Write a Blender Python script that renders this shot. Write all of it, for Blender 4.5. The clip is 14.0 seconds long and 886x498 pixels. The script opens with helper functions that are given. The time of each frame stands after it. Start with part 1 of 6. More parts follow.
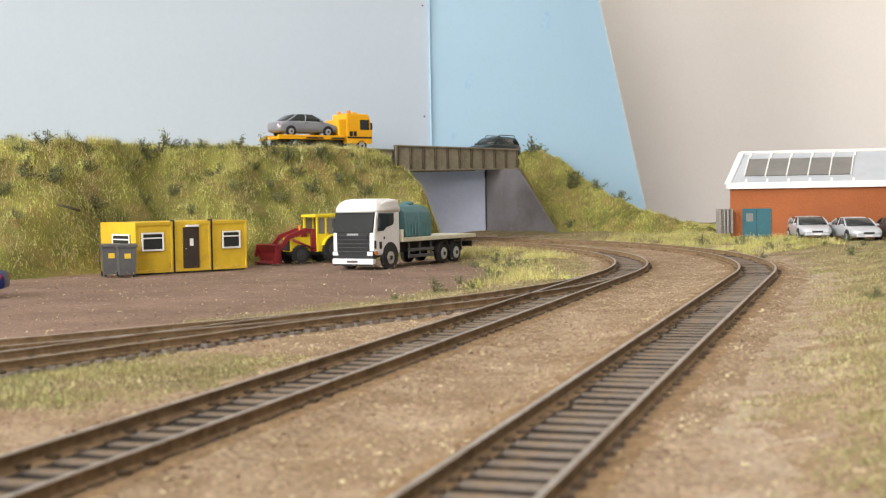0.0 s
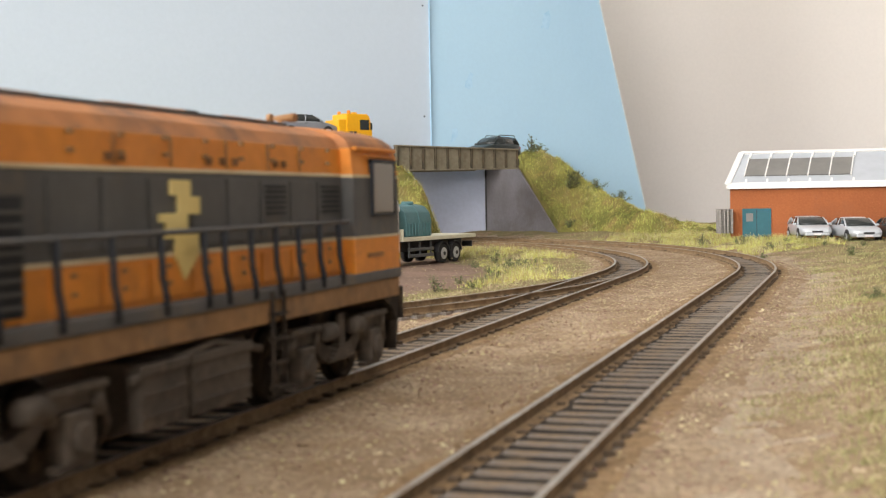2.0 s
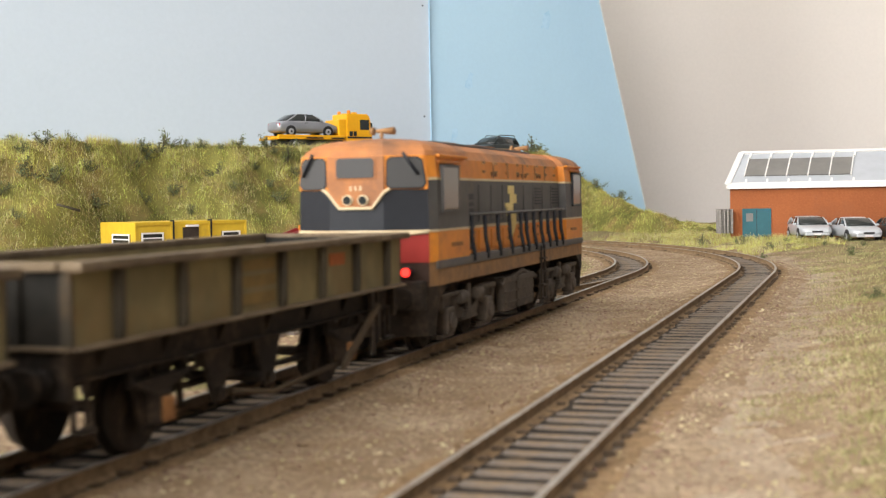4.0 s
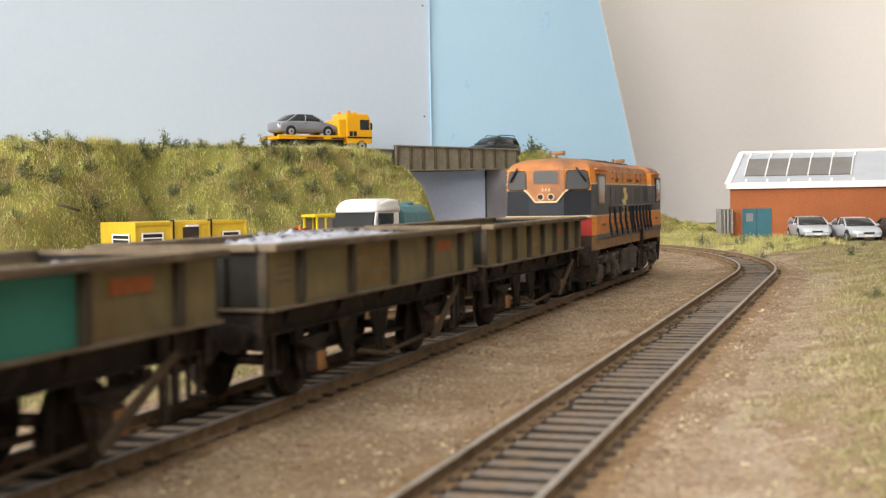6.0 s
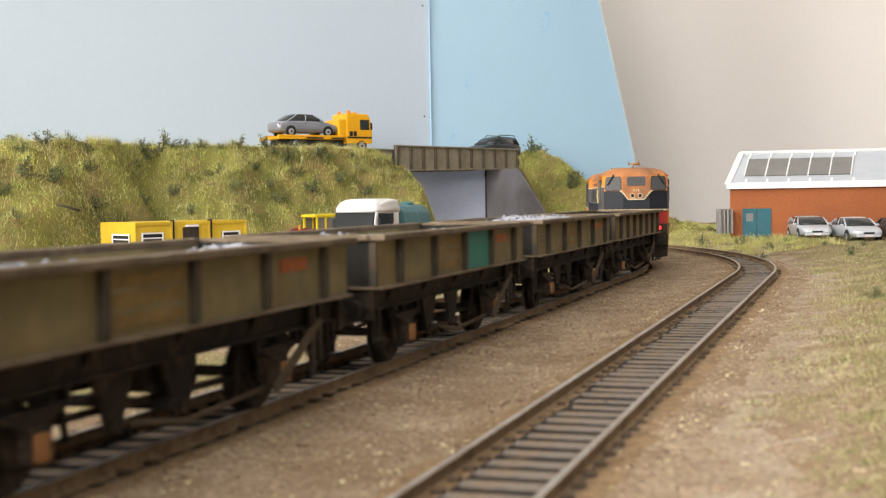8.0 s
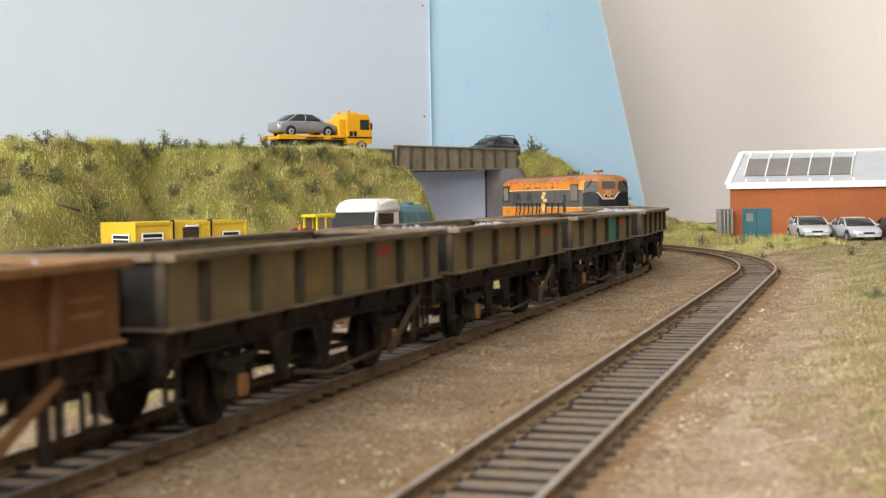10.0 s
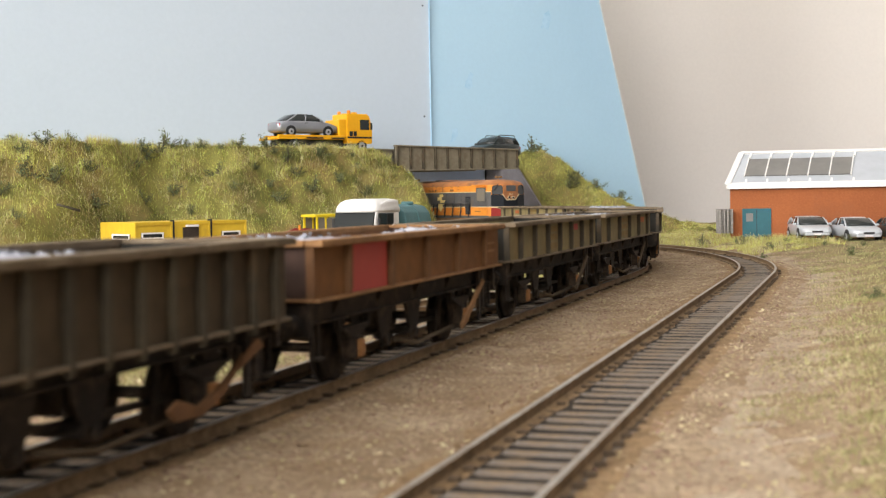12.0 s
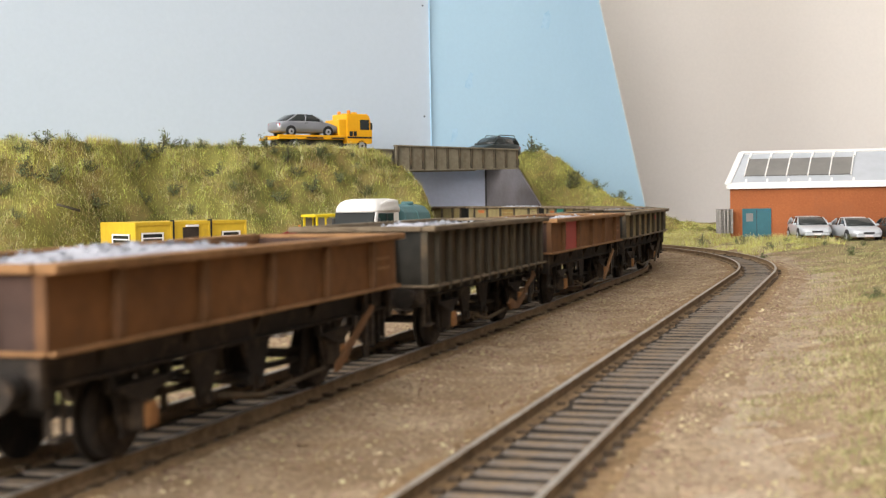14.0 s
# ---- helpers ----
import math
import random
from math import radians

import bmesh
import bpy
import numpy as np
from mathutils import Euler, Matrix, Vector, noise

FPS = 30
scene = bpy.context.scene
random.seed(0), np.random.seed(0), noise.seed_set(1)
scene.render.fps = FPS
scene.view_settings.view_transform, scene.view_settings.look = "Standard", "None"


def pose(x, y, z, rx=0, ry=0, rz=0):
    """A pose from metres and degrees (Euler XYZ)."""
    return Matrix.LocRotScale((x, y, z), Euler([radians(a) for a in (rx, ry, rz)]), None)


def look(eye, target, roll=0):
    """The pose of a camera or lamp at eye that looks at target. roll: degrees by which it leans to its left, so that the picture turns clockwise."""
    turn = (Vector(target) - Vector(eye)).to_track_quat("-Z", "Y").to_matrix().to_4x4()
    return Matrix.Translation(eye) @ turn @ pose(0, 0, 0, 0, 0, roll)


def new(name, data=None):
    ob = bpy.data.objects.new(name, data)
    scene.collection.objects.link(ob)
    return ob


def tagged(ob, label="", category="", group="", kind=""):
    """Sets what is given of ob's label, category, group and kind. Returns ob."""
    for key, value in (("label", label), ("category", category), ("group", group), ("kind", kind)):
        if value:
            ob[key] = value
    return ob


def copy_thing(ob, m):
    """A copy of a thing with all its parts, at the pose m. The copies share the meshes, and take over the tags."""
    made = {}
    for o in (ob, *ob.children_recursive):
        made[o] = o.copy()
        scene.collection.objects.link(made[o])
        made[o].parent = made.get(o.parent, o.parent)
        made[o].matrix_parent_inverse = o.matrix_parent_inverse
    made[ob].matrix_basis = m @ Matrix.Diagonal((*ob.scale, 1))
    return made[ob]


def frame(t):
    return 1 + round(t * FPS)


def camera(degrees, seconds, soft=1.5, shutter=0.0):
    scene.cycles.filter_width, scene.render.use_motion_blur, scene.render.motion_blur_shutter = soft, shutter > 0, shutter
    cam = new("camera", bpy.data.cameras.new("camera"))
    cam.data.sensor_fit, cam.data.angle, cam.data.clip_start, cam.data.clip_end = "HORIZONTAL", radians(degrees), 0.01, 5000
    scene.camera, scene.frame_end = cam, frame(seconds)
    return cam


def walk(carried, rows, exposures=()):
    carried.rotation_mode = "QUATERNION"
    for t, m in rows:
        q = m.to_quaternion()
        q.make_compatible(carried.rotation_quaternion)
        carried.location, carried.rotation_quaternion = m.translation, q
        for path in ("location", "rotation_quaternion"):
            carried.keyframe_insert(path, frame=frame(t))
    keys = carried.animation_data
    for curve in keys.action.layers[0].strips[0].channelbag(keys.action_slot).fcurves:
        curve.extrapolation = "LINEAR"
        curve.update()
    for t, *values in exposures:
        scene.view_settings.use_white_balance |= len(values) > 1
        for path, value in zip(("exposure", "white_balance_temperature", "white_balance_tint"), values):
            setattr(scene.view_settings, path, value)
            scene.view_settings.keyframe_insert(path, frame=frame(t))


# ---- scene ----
cam = camera(38.4226, 14.0, soft=1.2, shutter=0.4)
cam.data.dof.use_dof = True
cam.data.dof.focus_distance = 0.80
cam.data.dof.aperture_fstop = 56.0
EYE = (0.0, 0.0, 0.03572)
TILT = math.atan2(441 - 351.46, 2249.9)
AIM = (0.0, math.cos(TILT), 0.03572 - math.sin(TILT))
walk(cam, [(0.0, look(EYE, AIM, -0.9265)), (14.0, look(EYE, AIM, -0.9265))])

# ---- light ----
K = 0.001  # the plan is in millimetres: a 4 mm to the foot model
world = bpy.data.worlds.new("room_air")
scene.world = world
world.use_nodes = True
world.node_tree.nodes["Background"].inputs[0].default_value = (0.9, 0.95, 1.0, 1)
world.node_tree.nodes["Background"].inputs[1].default_value = 0.05


def area_lamp(name, eye, aim, sx, sy, watts, color):
    data = bpy.data.lights.new(name, "AREA")
    data.shape, data.size, data.size_y, data.energy, data.color = "RECTANGLE", sx, sy, watts, color
    ob = new(name, data)
    ob.matrix_world = look(eye, aim)
    return ob


area_lamp("ceiling_lamp", (0.1, 0.2, 1.40), (0.1, 0.7, 0.0), 1.3, 0.9, 12.0, (1.0, 0.97, 0.94))
area_lamp("west_window_light", (-1.8, -0.4, 0.75), (0.0, 0.6, 0.0), 1.3, 1.2, 88.0, (1.0, 0.975, 0.945))
# South lamp is an added fill that lifts the boards and north wall.
area_lamp("south_fill_light", (-0.4, -1.8, 0.7), (0.7, 1.7, 0.4), 1.6, 1.2, 70.0, (1.0, 0.975, 0.95))


# ---- materials ----
def mat(name, col, col2=None, rough=0.6, metal=0.0, scale=150.0, bump=0.15, fine=6.0, dirt=None, dirt_amount=0.35, spec=0.35, island=0.0, grit=1.0):
    """Two-scale procedural surface: broad tone, fine grain, optional dirt, bump."""
    m = bpy.data.materials.new(name)
    m.use_nodes = True
    nt = m.node_tree
    bsdf = nt.nodes["Principled BSDF"]
    col2 = col2 or tuple(min(1, c * 0.82) for c in col)
    tc = nt.nodes.new("ShaderNodeTexCoord")
    n1 = nt.nodes.new("ShaderNodeTexNoise")
    n1.inputs["Scale"].default_value, n1.inputs["Detail"].default_value, n1.inputs["Roughness"].default_value = scale, 5, 0.6
    n2 = nt.nodes.new("ShaderNodeTexNoise")
    n2.inputs["Scale"].default_value, n2.inputs["Detail"].default_value = scale * fine, 3
    for n in (n1, n2):
        nt.links.new(tc.outputs["Object"], n.inputs["Vector"])
    ramp = nt.nodes.new("ShaderNodeValToRGB")
    ramp.color_ramp.elements[0].position, ramp.color_ramp.elements[1].position = 0.35, 0.65
    ramp.color_ramp.elements[0].color, ramp.color_ramp.elements[1].color = (*col, 1), (*col2, 1)
    nt.links.new(n1.outputs["Fac"], ramp.inputs["Fac"])
    mix = nt.nodes.new("ShaderNodeMix")
    mix.data_type, mix.blend_type = "RGBA", "MULTIPLY"
    mix.inputs["Factor"].default_value = 0.5
    grain = nt.nodes.new("ShaderNodeMapRange")
    grain.inputs["From Min"].default_value, grain.inputs["From Max"].default_value = 0.3, 0.7
    grain.inputs["To Min"].default_value, grain.inputs["To Max"].default_value = 1 - 0.4 * grit, 1 + 0.25 * grit
    nt.links.new(n2.outputs["Fac"], grain.inputs["Value"])
    nt.links.new(ramp.outputs["Color"], mix.inputs["A"])
    nt.links.new(grain.outputs["Result"], mix.inputs["B"])
    out = mix.outputs["Result"]
    if dirt:
        n3 = nt.nodes.new("ShaderNodeTexNoise")
        n3.inputs["Scale"].default_value, n3.inputs["Detail"].default_value, n3.inputs["Roughness"].default_value = scale * 1.7, 8, 0.7
        nt.links.new(tc.outputs["Object"], n3.inputs["Vector"])
        r3 = nt.nodes.new("ShaderNodeMapRange")
        r3.inputs["From Min"].default_value, r3.inputs["From Max"].default_value = 0.6 - 0.35 * dirt_amount, 0.85 - 0.35 * dirt_amount
        nt.links.new(n3.outputs["Fac"], r3.inputs["Value"])
        md = nt.nodes.new("ShaderNodeMix")
        md.data_type = "RGBA"
        nt.links.new(r3.outputs["Result"], md.inputs["Factor"])
        nt.links.new(out, md.inputs["A"])
        md.inputs["B"].default_value = (*dirt, 1)
        out = md.outputs["Result"]
    if island:
        geo = nt.nodes.new("ShaderNodeNewGeometry")
        hsv = nt.nodes.new("ShaderNodeHueSaturation")
        for key, lo, hi in (("Hue", 0.5 - 0.06 * island, 0.5 + 0.05 * island), ("Value", 1 - 0.5 * island, 1 + 0.5 * island)):
            r = nt.nodes.new("ShaderNodeMapRange")
            r.inputs["To Min"].default_value, r.inputs["To Max"].default_value = lo, hi
            nt.links.new(geo.outputs["Random Per Island"], r.inputs["Value"])
            nt.links.new(r.outputs["Result"], hsv.inputs[key])
        nt.links.new(out, hsv.inputs["Color"])
        out = hsv.outputs["Color"]
    nt.links.new(out, bsdf.inputs["Base Color"])
    bsdf.inputs["Roughness"].default_value, bsdf.inputs["Metallic"].default_value = rough, metal
    bsdf.inputs["Specular IOR Level"].default_value = spec
    if bump:
        b = nt.nodes.new("ShaderNodeBump")
        b.inputs["Strength"].default_value, b.inputs["Distance"].default_value = bump, 0.0006
        nt.links.new(n2.outputs["Fac"], b.inputs["Height"])
        nt.links.new(b.outputs["Normal"], bsdf.inputs["Normal"])
    return m


def glass_mat(name, col, rough=0.08):
    m = bpy.data.materials.new(name)
    m.use_nodes = True
    b = m.node_tree.nodes["Principled BSDF"]
    b.inputs["Base Color"].default_value = (*col, 1)
    b.inputs["Roughness"].default_value, b.inputs["Transmission Weight"].default_value = rough, 0.0
    b.inputs["Specular IOR Level"].default_value = 0.35
    return m


def glow_mat(name, col, strength):
    m = bpy.data.materials.new(name)
    m.use_nodes = True
    b = m.node_tree.nodes["Principled BSDF"]
    b.inputs["Base Color"].default_value = (*col, 1)
    b.inputs["Emission Color"].default_value, b.inputs["Emission Strength"].default_value = (*col, 1), strength
    return m


M_BALLAST = mat("ballast", (0.40, 0.30, 0.20), (0.27, 0.19, 0.115), 0.95, scale=38, fine=24, bump=1.0, dirt=(0.21, 0.135, 0.07), dirt_amount=0.32, spec=0.1, grit=2.4)
M_SAND = mat("pale_sand", (0.44, 0.355, 0.26), (0.33, 0.245, 0.165), 0.95, scale=30, fine=30, bump=1.0, dirt=(0.24, 0.165, 0.10), dirt_amount=0.3, spec=0.1, grit=2.0)
M_BED = mat("dark_track_bed", (0.028, 0.024, 0.021), (0.055, 0.045, 0.035), 0.95, scale=90, fine=15, bump=0.8, dirt=(0.24, 0.17, 0.10), dirt_amount=0.08, spec=0.1)
M_TRACKDUST = mat("track_side_grit", (0.31, 0.205, 0.11), (0.20, 0.13, 0.07), 0.95, scale=110, fine=10, bump=1.0, dirt=(0.38, 0.27, 0.165), dirt_amount=0.3, spec=0.1, grit=1.8)
M_CHAIR = mat("rail_chair", (0.085, 0.06, 0.04), (0.13, 0.09, 0.055), 0.9, scale=200, dirt=(0.24, 0.165, 0.095), spec=0.15)
M_YARD = mat("yard_dirt", (0.27, 0.185, 0.14), (0.20, 0.135, 0.10), 0.95, scale=22, fine=40, bump=0.6, dirt=(0.16, 0.105, 0.07), dirt_amount=0.2, spec=0.1, grit=1.5)
M_SOIL = mat("grassy_soil", (0.26, 0.215, 0.105), (0.18, 0.145, 0.075), 0.95, scale=40, fine=20, bump=1.0, dirt=(0.32, 0.23, 0.13), spec=0.1)
M_BANK = mat("bank_soil", (0.27, 0.25, 0.07), (0.10, 0.10, 0.03), 0.95, scale=26, fine=25, bump=1.0, dirt=(0.27, 0.19, 0.08), spec=0.1)
M_GRASS = mat("static_grass", (0.70, 0.69, 0.19), (0.25, 0.25, 0.055), 0.85, scale=26, fine=7, bump=0, dirt=(0.50, 0.34, 0.13), dirt_amount=0.34, spec=0.1, island=0.85, grit=1.5)
M_STRAW = mat("straw_grass", (0.66, 0.60, 0.33), (0.43, 0.37, 0.17), 0.85, scale=30, fine=10, bump=0, dirt=(0.40, 0.26, 0.13), dirt_amount=0.2, spec=0.1, island=0.7)
M_MEADOW = mat("meadow_grass_fibre", (0.33, 0.33, 0.12), (0.13, 0.14, 0.045), 0.85, scale=28, bump=0, dirt=(0.30, 0.215, 0.12), dirt_amount=0.45, spec=0.1, island=0.85, grit=1.4)
M_LEAF = mat("bush_leaf", (0.10, 0.115, 0.05), (0.21, 0.22, 0.10), 0.8, scale=200, bump=0, spec=0.2, island=0.8)
M_DOORBROWN = mat("cabin_door_brown", (0.055, 0.04, 0.03), None, 0.6, scale=80)
M_TWIG = mat("twig", (0.07, 0.058, 0.036), None, 0.9, scale=300)
M_STONE = mat("stone_chip", (0.52, 0.40, 0.28), (0.24, 0.155, 0.09), 0.95, scale=60, bump=0, spec=0.1, island=1.0, grit=0.5)
M_RAILTOP = mat("rail_steel", (0.40, 0.36, 0.31), (0.30, 0.25, 0.20), 0.45, 0.5, scale=60, dirt=(0.26, 0.19, 0.13))
M_RAIL = mat("rail_rust", (0.27, 0.18, 0.10), (0.19, 0.125, 0.07), 0.85, scale=120, dirt=(0.33, 0.23, 0.135), spec=0.15)
M_SLEEPER = mat("sleeper", (0.26, 0.235, 0.215), (0.16, 0.135, 0.115), 0.9, scale=160, dirt=(0.27, 0.19, 0.115), dirt_amount=0.5, spec=0.15, grit=1.4)
M_BOARD_PALE = mat("board_pale_blue", (0.445, 0.505, 0.565), (0.43, 0.49, 0.55), 0.75, scale=4, fine=60, bump=0.08, spec=0.2, grit=0.08)
M_BOARD_BLUE = mat("board_sky_blue", (0.42, 0.62, 0.78), (0.45, 0.65, 0.80), 0.7, scale=5, fine=60, bump=0.08, spec=0.2, grit=0.08)
M_UNDER = mat("under_board", (0.62, 0.66, 0.80), (0.55, 0.59, 0.73), 0.85, scale=12, fine=20, bump=0.1, spec=0.15, grit=0.25)
M_UNDER_GREY = mat("under_board_grey", (0.25, 0.235, 0.25), (0.17, 0.155, 0.16), 0.85, scale=18, fine=20, bump=0.1, dirt=(0.15, 0.125, 0.115), dirt_amount=0.25, spec=0.15, grit=0.3)
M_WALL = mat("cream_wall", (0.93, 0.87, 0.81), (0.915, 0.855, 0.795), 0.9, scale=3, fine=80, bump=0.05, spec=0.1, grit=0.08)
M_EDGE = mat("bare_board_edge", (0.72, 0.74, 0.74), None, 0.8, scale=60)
# Grey in place of cream on the unseen walls, to bounce less light back.
M_WALL2 = mat("unseen_wall_grey", (0.42, 0.42, 0.44), (0.40, 0.40, 0.42), 0.9, scale=3, bump=0.05, spec=0.1)
M_CEIL = mat("ceiling_white", (0.7, 0.7, 0.7), None, 0.9, scale=3, bump=0)
M_FLOOR = mat("room_carpet", (0.25, 0.22, 0.2), None, 0.95, scale=20)
M_WOOD = mat("baseboard_ply", (0.45, 0.33, 0.2), None, 0.7, scale=20)
M_BLUEPATCH = mat("blue_touch_up", (0.33, 0.56, 0.75), (0.45, 0.66, 0.83), 0.7, scale=110, bump=0, grit=0.1)
M_GIRDER = mat("girder_olive_grey", (0.27, 0.235, 0.165), (0.21, 0.18, 0.125), 0.7, scale=60, dirt=(0.15, 0.115, 0.075), spec=0.25, grit=0.45)
M_TARMAC = mat("tarmac", (0.09, 0.09, 0.09), None, 0.9, scale=200)
M_YELLOW = mat("cabin_yellow", (0.70, 0.475, 0.035), (0.62, 0.40, 0.03), 0.5, scale=40, dirt=(0.40, 0.25, 0.05), dirt_amount=0.1, grit=0.35)
M_YEL2 = mat("truck_orange_yellow", (0.85, 0.42, 0.012), (0.82, 0.39, 0.01), 0.35, scale=60, bump=0.03, grit=0.2)
M_YEL3 = mat("tractor_yellow", (0.75, 0.58, 0.02), (0.68, 0.50, 0.02), 0.45, scale=60, bump=0.05, grit=0.2)
M_WHITE = mat("white_paint", (0.82, 0.80, 0.77), (0.78, 0.76, 0.73), 0.35, scale=50, bump=0.02, grit=0.2)
M_CREAM = mat("cream_deck", (0.68, 0.64, 0.48), (0.60, 0.56, 0.42), 0.7, scale=80, grit=0.2)
M_BLACK = mat("black_plastic", (0.022, 0.022, 0.024), None, 0.5, scale=100)
M_RUBBER = mat("tyre_rubber", (0.025, 0.024, 0.023), None, 0.85, scale=200)
M_DARK = mat("chassis_dark", (0.05, 0.05, 0.05), None, 0.7, scale=100)
M_GREY = mat("grey_plastic", (0.095, 0.095, 0.095), (0.075, 0.075, 0.075), 0.5, scale=80, grit=0.3)
M_RIM = mat("wheel_rim", (0.55, 0.56, 0.58), None, 0.3, 0.7, scale=200, bump=0, grit=0.2)
M_GLASS = glass_mat("dark_glass", (0.03, 0.033, 0.032), 0.05)
M_GLASS_PALE = glass_mat("pale_glass", (0.20, 0.175, 0.14), 0.2)
# The cab glass carries its grey reflection in the base colour.
M_CABGLASS = glass_mat("cab_glass_reflective", (0.085, 0.085, 0.085), 0.22)
M_SILVER = mat("silver_paint", (0.33, 0.34, 0.37), (0.30, 0.31, 0.34), 0.28, 0.45, scale=60, bump=0, grit=0.2)
M_SILVER2 = mat("pale_silver_paint", (0.58, 0.60, 0.63), (0.54, 0.56, 0.59), 0.3, 0.3, scale=60, bump=0, grit=0.2)
M_DKCAR = mat("dark_green_paint", (0.03, 0.04, 0.04), None, 0.3, 0.2, scale=60, bump=0, grit=0.2)
M_BLUECAR = mat("blue_paint", (0.02, 0.035, 0.16), None, 0.3, 0.2, scale=60, bump=0, grit=0.2)
M_REDLAMP = mat("red_lens", (0.45, 0.03, 0.02), None, 0.3, scale=100, bump=0)
M_LENS = mat("clear_lens", (0.75, 0.77, 0.8), None, 0.15, scale=100, bump=0, grit=0.2)
M_AMBER = mat("amber_lens", (0.8, 0.25, 0.02), None, 0.3, scale=100, bump=0, grit=0.2)
M_TEAL = mat("tank_teal", (0.085, 0.185, 0.195), (0.07, 0.155, 0.165), 0.55, scale=80, grit=0.2)
M_LOADER = mat("loader_red", (0.26, 0.025, 0.03), (0.20, 0.02, 0.025), 0.5, scale=80, grit=0.45)
M_BRICK = mat("shed_brick", (0.40, 0.135, 0.052), (0.33, 0.11, 0.044), 0.85, scale=16, fine=40, bump=0.3, dirt=(0.28, 0.11, 0.055), dirt_amount=0.2, spec=0.1, grit=0.4)
M_DOOR = mat("shed_door_teal", (0.03, 0.125, 0.15), (0.025, 0.105, 0.125), 0.6, scale=60, grit=0.3)
M_ROOF = mat("roof_grey", (0.46, 0.48, 0.51), (0.42, 0.44, 0.47), 0.6, scale=30, grit=0.2)
M_SKYLIGHT = mat("skylight_grime", (0.215, 0.205, 0.19), (0.16, 0.155, 0.145), 0.35, scale=30, grit=0.2)
M_PALLET = mat("pallet_grey", (0.36, 0.33, 0.30), None, 0.9, scale=100)
M_ORANGE = mat("loco_orange", (0.76, 0.275, 0.032), (0.64, 0.22, 0.03), 0.55, scale=55, dirt=(0.34, 0.125, 0.04), dirt_amount=0.14, grit=0.5)
M_ROOFOR = mat("loco_roof_orange", (0.50, 0.20, 0.06), (0.38, 0.15, 0.055), 0.65, scale=40, dirt=(0.13, 0.075, 0.05), dirt_amount=0.42, grit=0.6)
M_LGREY = mat("loco_dark_grey", (0.10, 0.096, 0.092), (0.078, 0.075, 0.072), 0.6, scale=60, dirt=(0.16, 0.115, 0.075), dirt_amount=0.2, grit=0.45)
M_LNAVY = mat("loco_blue_black", (0.012, 0.014, 0.019), None, 0.55, scale=60, grit=0.45)
M_LRED = mat("loco_red", (0.34, 0.03, 0.022), (0.27, 0.025, 0.02), 0.55, scale=60, grit=0.45)
M_LINE = mat("cream_line", (0.66, 0.55, 0.36), (0.55, 0.42, 0.25), 0.6, scale=80, bump=0, grit=0.2)
M_GOLD = mat("emblem_yellow", (0.80, 0.64, 0.26), (0.72, 0.55, 0.20), 0.6, scale=80, bump=0, grit=0.2)
M_UNDERFRAME = mat("underframe_grime", (0.022, 0.018, 0.015), (0.042, 0.031, 0.022), 0.85, scale=110, dirt=(0.12, 0.082, 0.053), dirt_amount=0.26, spec=0.2)
M_BOGIE = mat("bogie_dust", (0.105, 0.083, 0.064), (0.06, 0.048, 0.038), 0.8, scale=90, dirt=(0.19, 0.14, 0.10), dirt_amount=0.28, spec=0.25)
M_SILL = mat("loco_sill", (0.33, 0.175, 0.07), (0.23, 0.13, 0.06), 0.75, scale=60, dirt=(0.12, 0.085, 0.055), dirt_amount=0.25)
M_OLIVE = mat("wagon_olive", (0.285, 0.225, 0.10), (0.20, 0.165, 0.085), 0.75, scale=30, dirt=(0.23, 0.145, 0.062), dirt_amount=0.3, spec=0.2)
M_RIB = mat("wagon_rib", (0.082, 0.066, 0.042), (0.06, 0.05, 0.036), 0.8, scale=45, dirt=(0.15, 0.095, 0.05), dirt_amount=0.25, spec=0.2)
M_RUSTY = mat("wagon_rust", (0.235, 0.105, 0.037), (0.18, 0.08, 0.03), 0.8, scale=38, dirt=(0.12, 0.06, 0.03), dirt_amount=0.3, spec=0.2)
M_RUSTRIB = mat("wagon_rust_rib", (0.21, 0.105, 0.045), (0.15, 0.075, 0.035), 0.8, scale=45, spec=0.2)
M_DKBROWN = mat("wagon_dark_brown", (0.10, 0.072, 0.043), (0.075, 0.054, 0.034), 0.8, scale=40, dirt=(0.14, 0.09, 0.05), dirt_amount=0.25, spec=0.2)
M_LIP = mat("wagon_lip", (0.175, 0.13, 0.082), (0.125, 0.092, 0.06), 0.8, scale=60, dirt=(0.24, 0.19, 0.13), dirt_amount=0.3, spec=0.2)
M_RUSTLIP = mat("rusty_lip", (0.30, 0.16, 0.07), (0.22, 0.115, 0.05), 0.8, scale=60, spec=0.2)
# Shade put into the colour: ends and floor stay dark under the west lamp.
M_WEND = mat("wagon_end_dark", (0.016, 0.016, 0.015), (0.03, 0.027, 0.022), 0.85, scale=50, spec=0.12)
M_RUSTEND = mat("wagon_end_rust", (0.09, 0.048, 0.034), (0.06, 0.036, 0.028), 0.8, scale=45, spec=0.2)
M_TEALPANEL = mat("teal_panel", (0.035, 0.225, 0.17), (0.03, 0.19, 0.145), 0.65, scale=50, grit=0.2)
M_REDPANEL = mat("red_panel", (0.46, 0.055, 0.04), (0.40, 0.05, 0.04), 0.65, scale=50, grit=0.2)
M_ORLABEL = mat("orange_label", (0.48, 0.13, 0.03), (0.36, 0.11, 0.03), 0.7, scale=90, bump=0)
M_MUSTARD = mat("faded_mustard", (0.24, 0.155, 0.045), (0.19, 0.12, 0.04), 0.75, scale=60)
